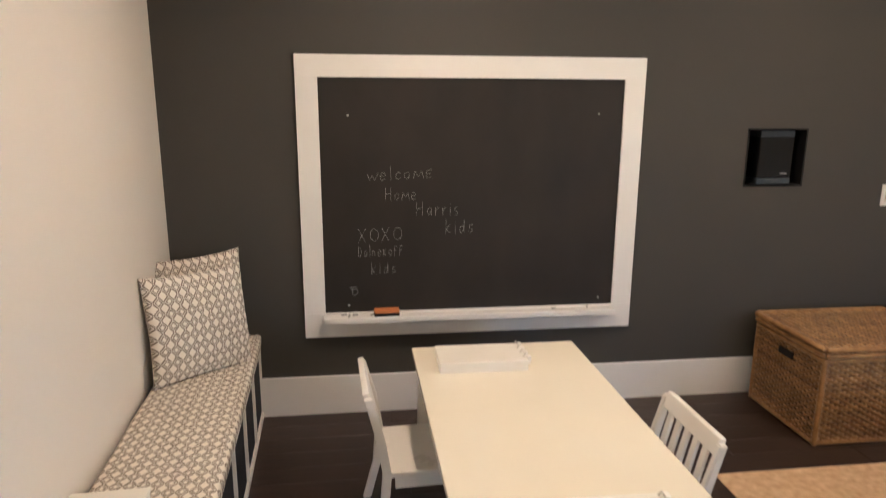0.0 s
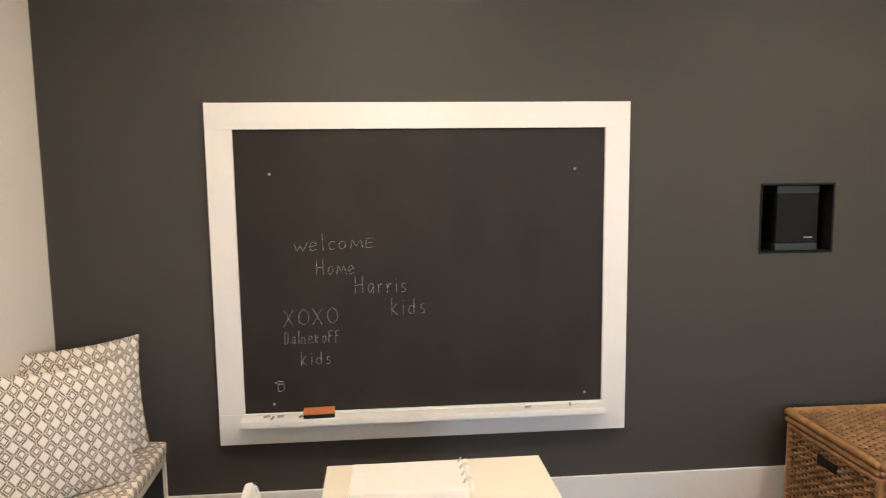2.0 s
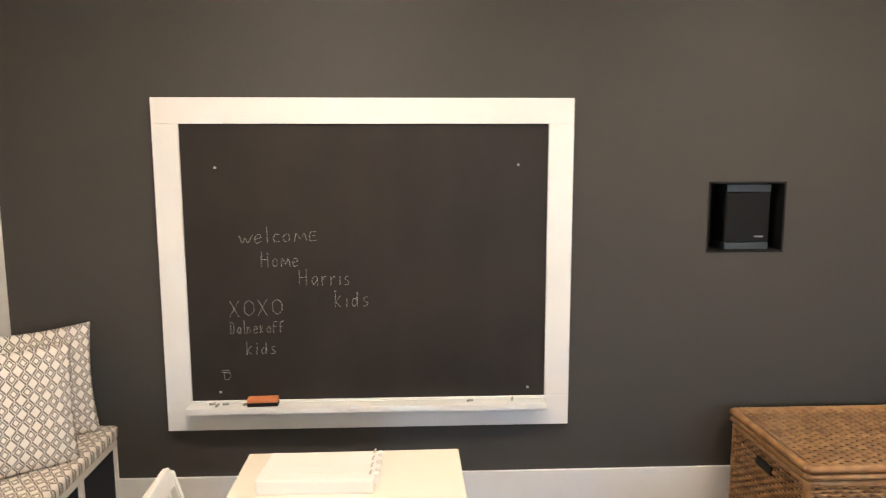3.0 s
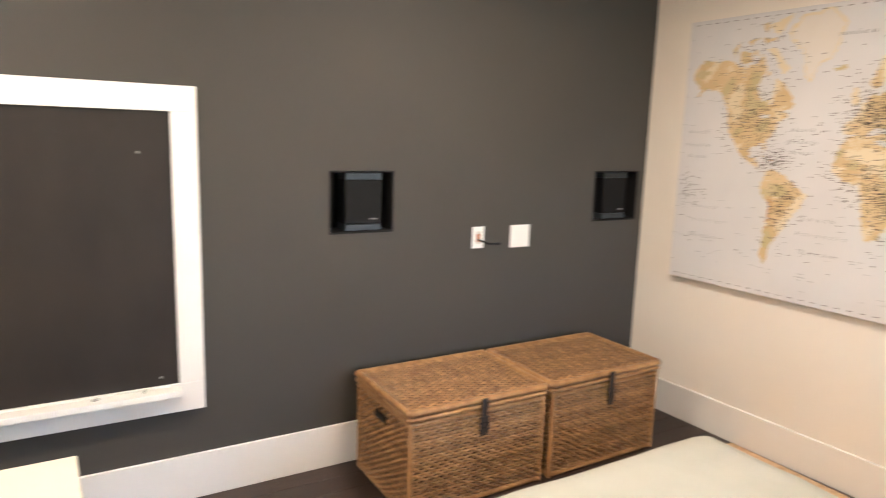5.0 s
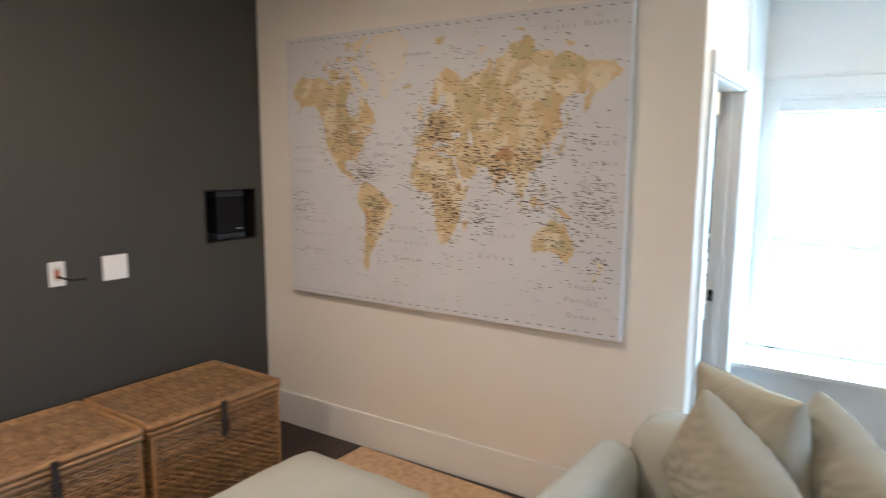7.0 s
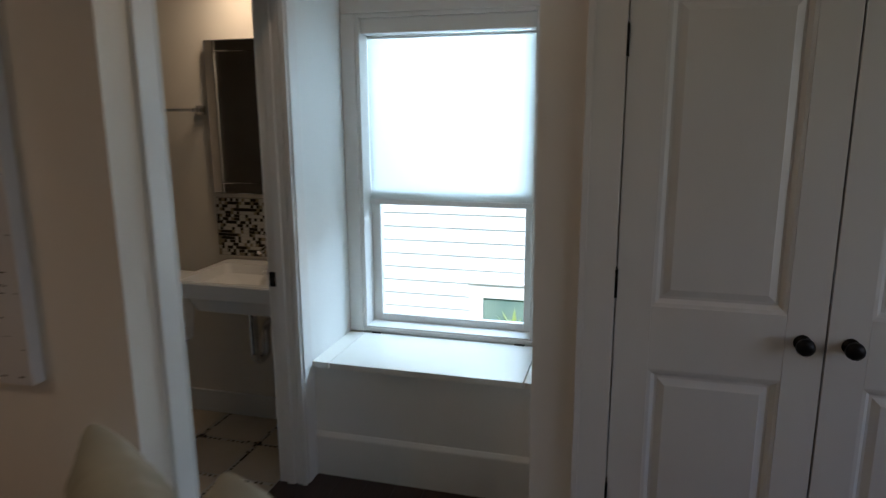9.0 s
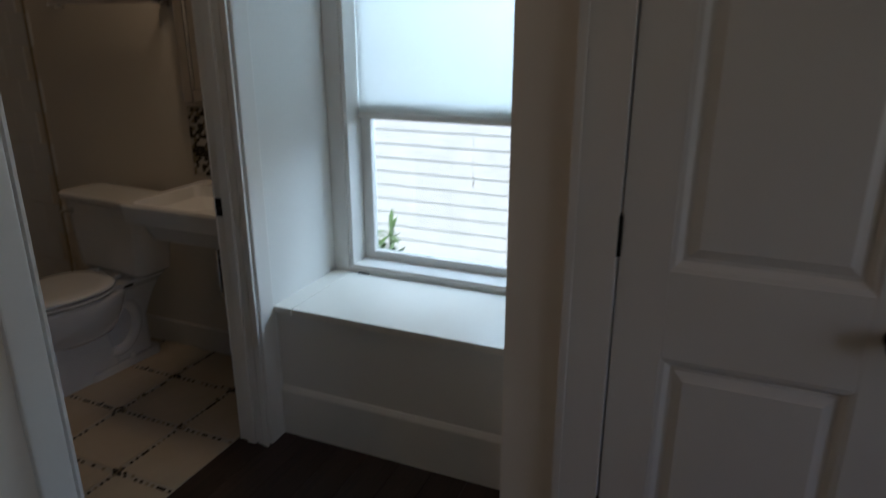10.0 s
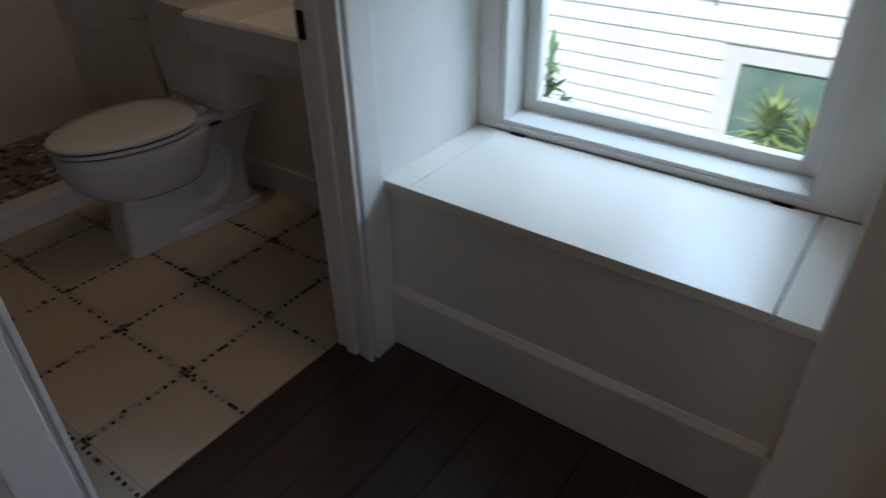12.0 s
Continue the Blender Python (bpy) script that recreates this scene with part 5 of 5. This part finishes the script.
def basin():
    t = thing("wall_basin", "white rectangular wall-hung wash basin", "basin", pose(6.850, 1.330, 0))
    rr = rounded_rect
    part("bowl", loft([rr(0.03, 0, 0.15, 0.15, 0.05, 0.685), rr(0.02, 0, 0.19, 0.20, 0.05, 0.70), rr(0.015, 0, 0.205, 0.225, 0.03, 0.772), rr(0, 0, 0.232, 0.256, 0.02, 0.776), rr(0, 0, 0.235, 0.26, 0.02, 0.84),
                       rr(0, 0, 0.230, 0.255, 0.018, 0.848), rr(-0.03, 0, 0.18, 0.225, 0.03, 0.847), rr(-0.03, 0, 0.165, 0.21, 0.04, 0.80), rr(-0.03, 0, 0.11, 0.14, 0.05, 0.765)]), M_CERAMIC, t, smooth=False)
    fc = part("faucet", lathe(bmesh.new(), ((0.022, 0), (0.020, 0.01), (0.017, 0.014), (0.017, 0.12), (0.014, 0.125)), 16, pose(0.185, -0.01, 0.8475)), M_CHROME, t, "chrome single-lever tap", smooth=True)
    part("spout", rod(bmesh.new(), (0.18, -0.01, 0.945), (0.07, -0.01, 0.925), 0.012, 0.010), M_CHROME, fc)
    part("lever", rod(bmesh.new(), (0.185, -0.01, 0.975), (0.12, -0.01, 1.005), 0.006, 0.004, 8), M_CHROME, fc)
    part("overflow", lathe(bmesh.new(), ((0.012, 0), (0.012, 0.003), (0.006, 0.004)), 14, pose(0.133, 0.0, 0.815, 0, -90, 0)), M_CHROME, t)
    tr = part("drain_pipe", rod(rod(bmesh.new(), (0.0, 0, 0.69), (0.0, 0, 0.455), 0.021), (0, 0, 0.69), (0, 0, 0.672), 0.03), M_CHROME, t, "chrome drain trap")
    cu = bpy.data.curves.new("trap_bend", "CURVE")
    cu.dimensions, cu.bevel_depth = "3D", 0.021
    sp = cu.splines.new("POLY")
    path = [(0.05 - 0.05 * math.cos(math.pi * k / 10), 0, 0.455 - 0.05 * math.sin(math.pi * k / 10)) for k in range(11)] + [(0.10, 0, 0.53), (0.12, 0, 0.555), (0.23, 0, 0.56)]
    sp.points.add(len(path) - 1)
    for p, c in zip(sp.points, path):
        p.co = (*c, 1)
    cu.materials.append(M_CHROME)
    tbend = new("trap_bend", cu)
    tbend.parent = tr
    for y in (-0.1, 0.1):
        v = rod_part("stop_valve", (0.232, y, 0.60), (0.19, y, 0.60), 0.012, M_CHROME, t, label="chrome stop valve")
        rod_part("supply_hose", (0.19, y, 0.60), (0.16, y * 0.4, 0.72), 0.005, M_CHROME, v, seg=8)
        rod_part("valve_handle", (0.185, y, 0.585), (0.185, y, 0.615), 0.014, M_CHROME, v, seg=8)


basin()


def oval(cx, cy, front, back, hy, z, n=36, square=2.3):
    """A toilet's plan curve: long towards -x, blunt towards the tank."""
    pts = []
    for k in range(n):
        a = 2 * math.pi * k / n
        c, s = math.cos(a), math.sin(a)
        rx = front if c < 0 else back
        e = 2.0 if c < 0 else square
        r = (abs(c) ** e + abs(s) ** e) ** (-1 / e)
        pts.append((cx + rx * r * c, cy + hy * r * s, z))
    return pts


def toilet():
    t = thing("toilet", "white two-piece toilet with closed lid", "toilet", pose(6.945, 1.985, 0, 0, 0, -5) @ pose(-6.90, 0, 0))
    rr = rounded_rect
    part("pedestal", loft([rr(6.585, 0, 0.165, 0.084, 0.026, 0.0), rr(6.585, 0, 0.163, 0.082, 0.026, 0.012), rr(6.580, 0, 0.146, 0.080, 0.028, 0.14), rr(6.575, 0, 0.132, 0.086, 0.030, 0.205),
                           rr(6.575, 0, 0.138, 0.104, 0.040, 0.235)]), M_CERAMIC, t)
    part("bowl", loft([oval(6.605, 0, 0.175, 0.17, 0.095, 0.195), oval(6.60, 0, 0.215, 0.18, 0.132, 0.225), oval(6.595, 0, 0.248, 0.20, 0.158, 0.265), oval(6.59, 0, 0.270, 0.22, 0.174, 0.31),
                       oval(6.59, 0, 0.281, 0.24, 0.181, 0.355), oval(6.59, 0, 0.283, 0.25, 0.183, 0.385), oval(6.59, 0, 0.277, 0.25, 0.178, 0.399), oval(6.59, 0, 0.262, 0.24, 0.165, 0.402)]), M_CERAMIC, t, smooth=True)
    part("trapway", loft([rr(6.80, 0, 0.130, 0.072, 0.03, 0.02), rr(6.80, 0, 0.125, 0.070, 0.03, 0.20), rr(6.82, 0, 0.145, 0.085, 0.03, 0.30), rr(6.84, 0, 0.145, 0.115, 0.03, 0.37), rr(6.85, 0, 0.140, 0.150, 0.03, 0.402),
                          rr(6.85, 0, 0.137, 0.152, 0.03, 0.422)]), M_CERAMIC, t)
    for s in (-1, 1):
        pts = [(6.70, 0.10), (6.74, 0.085), (6.80, 0.105), (6.85, 0.17), (6.855, 0.24), (6.82, 0.30), (6.76, 0.32), (6.71, 0.28)]
        cu = bpy.data.curves.new("trap_relief", "CURVE")
        cu.dimensions, cu.bevel_depth, cu.use_fill_caps, cu.resolution_u = "3D", 0.024, True, 6
        sp = cu.splines.new("NURBS")
        sp.points.add(len(pts) - 1)
        for p, (xa, za) in zip(sp.points, pts):
            p.co = (xa, s * 0.076, za, 1)
        sp.use_endpoint_u, sp.order_u = True, 3
        cu.materials.append(M_CERAMIC)
        new("trap_relief", cu).parent = t
        part("bolt_cap", lathe(bmesh.new(), ((0.015, 0), (0.0145, 0.014), (0.008, 0.020), (0.001, 0.021)), 14, pose(6.80, s * 0.084, 0.036)), M_CERAMIC, t, smooth=True)
        box_part("vent_slot", (6.765, s * 0.152 - 0.0015, 0.398, 6.810, s * 0.152 + 0.0015, 0.409), M_GAP, t, 0, "dark slot under the tank")
    part("foot", loft([rr(6.77, 0, 0.185, 0.094, 0.03, 0.0), rr(6.77, 0, 0.185, 0.094, 0.03, 0.030), rr(6.77, 0, 0.180, 0.089, 0.03, 0.037)]), M_CERAMIC, t)
    # Inset dark plate paints the shade between bowl, seat and lid.
    part("seat_gap_shade", loft([oval(6.59, 0, 0.276, 0.185, 0.177, 0.4005), oval(6.59, 0, 0.276, 0.185, 0.177, 0.4275)]), M_GAP, t, "dark plate that paints the shade in the seat gaps")
    part("seat", loft([oval(6.59, 0, 0.283, 0.19, 0.184, 0.4065), oval(6.59, 0, 0.288, 0.195, 0.188, 0.411), oval(6.59, 0, 0.286, 0.195, 0.187, 0.420)]), M_CERAMIC, t)
    part("lid", loft([oval(6.59, 0, 0.283, 0.19, 0.184, 0.4255), oval(6.59, 0, 0.288, 0.195, 0.188, 0.430), oval(6.59, 0, 0.287, 0.193, 0.187, 0.438), oval(6.59, 0, 0.278, 0.186, 0.178, 0.4435), oval(6.59, 0, 0.20, 0.14, 0.13, 0.449),
                      oval(6.59, 0, 0.06, 0.05, 0.04, 0.451)]), M_CERAMIC, t, smooth=True)
    for s in (-1, 1):
        box_part("hinge_cap", (6.765, s * 0.075 - 0.02, 0.4255, 6.80, s * 0.075 + 0.02, 0.447), M_CERAMIC, t, 0.005)
    tank = part("tank", loft([rounded_rect(6.90, 0, 0.080, 0.185, 0.04, 0.426), rounded_rect(6.90, 0, 0.090, 0.212, 0.04, 0.445), rounded_rect(6.90, 0, 0.100, 0.245, 0.04, 0.748)]), M_CERAMIC, t)
    part("tank_lid", loft([rounded_rect(6.90, 0, 0.108, 0.256, 0.035, 0.7485), rounded_rect(6.90, 0, 0.112, 0.262, 0.035, 0.757), rounded_rect(6.90, 0, 0.112, 0.262, 0.035, 0.776), rounded_rect(6.90, 0, 0.104, 0.254, 0.03, 0.783)]), M_CERAMIC, t)
    lv = part("flush_lever", rod(bmesh.new(), (6.79, 0.17, 0.70), (6.775, 0.24, 0.695), 0.007, 0.005, 10), M_CHROME, t, "chrome flush lever")
    rod_part("lever_boss", (6.805, 0.18, 0.70), (6.785, 0.18, 0.70), 0.013, M_CHROME, lv)


toilet()

# shower behind a white kerb, pebble mosaic floor
cb2 = thing("shower_kerb", "white shower kerb beside the toilet", "shower kerb", kind="structure")
box_part("kerb", (MAP_X + 0.16, 2.462, -0.01, WIN_X - 0.015, 2.57, 0.085), M_CERAMIC, cb2, 0.006)
sf = thing("shower_floor", "brown pebble mosaic shower floor", "shower floor", kind="structure")
box_part("bed", (MAP_X + 0.16, 2.571, -0.01, WIN_X, 3.319, 0.0), M_GROUT, sf)
mosaic("pebble", sf, 0, 0, 0, Matrix(((1, 0, 0, MAP_X + 0.17), (0, 1, 0, 2.575), (0, 0, 1, 0.0), (0, 0, 0, 1))), 50, 27, 0.0275, _rnd, (0.22, 0.92))
st = thing("shower_tiles", "white glazed wall tiles in the shower", "wall tiles", kind="structure")
_me = None
for _row in range(14):
    for _col in range(5):
        _y = 2.60 + _col * 0.152 - (0.076 if _row % 2 else 0)
        if _y + 0.148 > 3.32:
            continue
        if _me is None:
            _bm = boxes((0, 0, 0, 0.006, 0.149, 0.149), bevel=0.001, seg=1)
            _me = bpy.data.meshes.new("tile")
            _bm.to_mesh(_me)
            _bm.free()
            _me.materials.append(M_CERAMIC)
        _o = new("tile", _me)
        _o.parent = st
        _o.location = (WIN_X - 0.0062, _y, 0.03 + _row * 0.152)
box_part("glazed_edge", (WIN_X - 0.010, 2.535, 0.10, WIN_X - 0.0003, 2.549, 2.2), M_CHIP_TAN, st, 0.001)


# ---- outside the alcove window ----
GROUND_Z = -2.6


def neighbour_house():
    t = thing("neighbour_house", "white clapboard house next door in full sun", "house")
    NX, P = 13.0, 0.195
    box_part("wall", (NX + 0.02, -12, GROUND_Z - 0.1, NX + 0.3, 15, 6.2), M_SIDING, t)
    wy0, wy1, wz0, wz1 = 0.38, 1.71, -2.02, -0.80
    for k in range(45):
        z = GROUND_Z + 0.035 + k * P
        spans = [(-12, wy0), (wy1, 15)] if wz0 - P < z < wz1 - 0.02 else [(-12, 15)]
        for y0, y1 in spans:
            bm = bmesh.new()
            vs = [bm.verts.new(c) for c in ((NX + 0.018, y0, z + P), (NX + 0.001, y0, z), (NX + 0.018, y0, z), (NX + 0.018, y1, z + P), (NX + 0.001, y1, z), (NX + 0.018, y1, z))]
            for f in ((0, 3, 4, 1), (1, 4, 5, 2), (0, 1, 2), (3, 5, 4)):
                bm.faces.new([vs[i] for i in f])
            bmesh.ops.recalc_face_normals(bm, faces=bm.faces[:])
            part("siding_board", bm, M_SIDING, t)
    w = part("window", ring_frame(bmesh.new(), wy0, wy1, wz0, wz1, 0.20, NX - 0.03, NX + 0.018), M_TRIM, t)
    box_part("drip_cap", (NX - 0.055, wy0 - 0.02, wz1 + 0.001, NX + 0.018, wy1 + 0.02, wz1 + 0.03), M_TRIM, w, 0.004)
    box_part("pane", (NX - 0.004, wy0 + 0.20, wz0 + 0.20, NX + 0.004, wy1 - 0.20, wz1 - 0.20), M_NGLASS, w, 0, "pane with a green reflection in its colour")
    box_part("roof", (NX - 0.35, -12.2, 6.2, NX + 3.0, 15.2, 6.35), M_GAP, t)


neighbour_house()


def blade(bm, p, d, ln, wd, droop):
    """One long leaf: folded along its rib, widest below the middle, bent down at the tip."""
    side = d.cross(Vector((0, 0, 1)))
    side = (side if side.length > 1e-3 else Vector((1, 0, 0))).normalized()
    up = side.cross(d).normalized()
    rows = []
    for f, w in ((0.0, 0.35), (0.3, 0.95), (0.55, 1.0), (0.8, 0.6), (1.0, 0.04)):
        c = p + d * ln * f + Vector((0, 0, -droop * ln * f * f))
        rows.append([bm.verts.new(c + side * wd * w), bm.verts.new(c - up * wd * 0.35 * w), bm.verts.new(c - side * wd * w)])
    for a, b in zip(rows, rows[1:]):
        bm.faces.new((a[0], a[1], b[1], b[0]))
        bm.faces.new((a[1], a[2], b[2], b[1]))


def oleander(x, y, height, seed, stems_n, n, leaf_length):
    """Upright stems with whorls of long narrow leaves near their tips."""
    rnd = random.Random(seed)
    t = thing("oleander_shrub", "green oleander shrub with long narrow leaves", "shrub", pose(x, y, GROUND_Z))
    stems, leaves = bmesh.new(), bmesh.new()
    for s in range(stems_n):
        a = rnd.uniform(0, 6.28)
        spread = rnd.uniform(0.08, 0.34)
        tip = Vector((spread * math.cos(a), spread * math.sin(a), height * rnd.uniform(0.80, 1.0)))
        rod(stems, (0.03 * math.cos(a), 0.03 * math.sin(a), 0), tip, 0.011, 0.004, 6)
        for k in range(n):
            f = 1 - 0.42 * (k / n) ** 1.4
            az = k * 2.1 + rnd.uniform(-0.4, 0.4)
            d = Vector((math.cos(az), math.sin(az), rnd.uniform(0.35, 1.3))).normalized()
            blade(leaves, tip * f, d, leaf_length * rnd.uniform(0.75, 1.15), 0.025 * rnd.uniform(0.8, 1.2), rnd.uniform(0.1, 0.4))
    part("stems", stems, M_LEAF, t)
    tagged(part("leaves", leaves, M_LEAF, t), kind="stuff")


def sword_plant(x, y, crown, seed, leaf=0.42):
    """A stout stem under a fountain of sword-shaped leaves."""
    rnd = random.Random(seed)
    t = thing("sword_leaf_plant", "yellow-green sword-leaved plant before the neighbour window", "plant", pose(x, y, GROUND_Z), "plants by the house")
    part("stem", rod(bmesh.new(), (0, 0, 0), (0.02, 0.01, crown), 0.035, 0.028, 10), M_LEAF, t)
    leaves = bmesh.new()
    for k in range(46):
        f = k / 45
        az = k * 2.399 + rnd.uniform(-0.25, 0.25)
        lift = 1.9 * (1 - f) + 0.10
        d = Vector((math.cos(az), math.sin(az), lift)).normalized()
        blade(leaves, Vector((0.02, 0.01, crown - 0.22 * f)), d, leaf * rnd.uniform(0.8, 1.12), 0.026 * rnd.uniform(0.85, 1.15), 0.15 + 0.35 * f)
    tagged(part("leaves", leaves, M_LEAF_PALE, t), kind="stuff")


oleander(10.0, 2.37, 2.40, 3, 9, 15, 0.25)
sword_plant(12.62, 1.02, 1.20, 5)
sword_plant(12.55, 0.62, 1.14, 9, 0.46)
tagged(part("ground", boxes((-60, -60, GROUND_Z - 0.3, 120, 60, GROUND_Z)), M_GRASS), "sparse lawn between the two houses", "ground", kind="structure")


# ---- floor pieces ----
_pm = {}
def plank(length, width):
    key = round(length, 2)
    if key not in _pm:
        bm = boxes((0, 0, -0.0115, key - 0.002, width - 0.0018, 0), bevel=0.0012, seg=1)
        me = bpy.data.meshes.new("plank")
        bm.to_mesh(me)
        bm.free()
        me.materials.append(M_WOOD)
        _pm[key] = me
    return _pm[key]


_pr = random.Random(21)
PW = 0.127
for _x0, _x1, _y0, _y1 in ((0.45, 5.64, -2.98, WALL_Y), (5.64, 6.66, -2.98, 1.07)):
    _rows = int((_y1 - _y0) / PW)
    for _k in range(_rows + 1):
        _y = _y1 - (_k + 1) * PW
        if _y < _y0:
            continue
        _x = _x0
        while _x < _x1 - 0.02:
            _l = min(_pr.choice((1.2, 1.5, 1.8, 2.1)), _x1 - _x)
            if _x1 - _x - _l < 0.3:
                _l = _x1 - _x
            _o = new("plank", plank(_l, PW))
            _o.parent = floor
            _o.location = (_x, _y, 0)
            _x += round(_l, 2)

# bathroom tiles and the mosaic chips in their joints
_bm = boxes((0, 0, -0.006, 0.276, 0.294, 0.0), bevel=0.001, seg=1)
_tile = bpy.data.meshes.new("floor_tile")
_bm.to_mesh(_tile)
_bm.free()
_tile.materials.append(M_TILE)
bfloor = bpy.data.objects["bath_floor"]
TX, TY, PX, PY = 6.219, 1.331, 0.301, 0.318
_chips = [([], []), ([], [])]
def chip(x, y):
    v, f = _chips[0 if _rnd.random() < 0.75 else 1]
    b, g = len(v), 0.0050
    v += [(x + sx * g, y + sy * g, h) for h in (-0.002, 0.0006) for sx, sy in ((-1, -1), (1, -1), (1, 1), (-1, 1))]
    f += [(b + 4, b + 5, b + 6, b + 7)] + [(b + k, b + (k + 1) % 4, b + 4 + (k + 1) % 4, b + 4 + k) for k in range(4)]
for _i in range(-3, 4):
    for _j in range(-2, 5):
        cx, cy = TX + _i * PX, TY + _j * PY
        if cx + 0.012 > MAP_X + 0.16 and cx + 0.288 < WIN_X + 0.05 and cy + 0.012 > 0.75 and cy + 0.306 < 2.75:
            if cy < 1.06 or cy + 0.30 > 2.46 or cx + 0.29 > WIN_X:
                y0, y1, x1 = max(cy + 0.012, 1.074), min(cy + 0.306, 2.459), min(cx + 0.288, WIN_X - 0.015)
                if y1 - y0 > 0.02 and x1 - cx > 0.04:
                    _o = part("tile", boxes((cx + 0.012, y0, -0.006, x1, y1, 0.0), bevel=0.001, seg=1), M_TILE, bfloor)
            else:
                _o = new("tile", _tile)
                _o.parent = bfloor
                _o.location = (cx + 0.012, cy + 0.012, 0)
    for _k in range(110):
        x, y = TX + _i * PX, 1.082 + _k * 0.0127
        if MAP_X + 0.17 < x < WIN_X - 0.02 and y < 2.45:
            near = min(abs((y - TY) % PY), PY - abs((y - TY) % PY)) < 0.028
            if (_k % 2 == 0 and _rnd.random() < 0.88) or _rnd.random() < (0.4 if near else 0.13):
                chip(x - 0.0055, y)
            if near and _rnd.random() < 0.5 or _rnd.random() < 0.05:
                chip(x + 0.0068, y)
for _j in range(0, 5):
    for _k in range(112):
        x, y = 5.67 + _k * 0.0127, TY + _j * PY
        if x < WIN_X - 0.02 and y < 2.45:
            near = min(abs((x - TX) % PX), PX - abs((x - TX) % PX)) < 0.028
            if (_k % 2 == 0 and _rnd.random() < 0.88) or _rnd.random() < (0.4 if near else 0.13):
                chip(x, y - 0.0055)
            if near and _rnd.random() < 0.5 or _rnd.random() < 0.05:
                chip(x, y + 0.0068)
for (v, f), mat in zip(_chips, (M_CHIP_DARK, M_CHIP_TAN)):
    me = bpy.data.meshes.new("joint_mosaic")
    me.from_pydata(v, [], f)
    me.materials.append(mat)
    tagged(new("joint_mosaic", me), kind="stuff").parent = bfloor
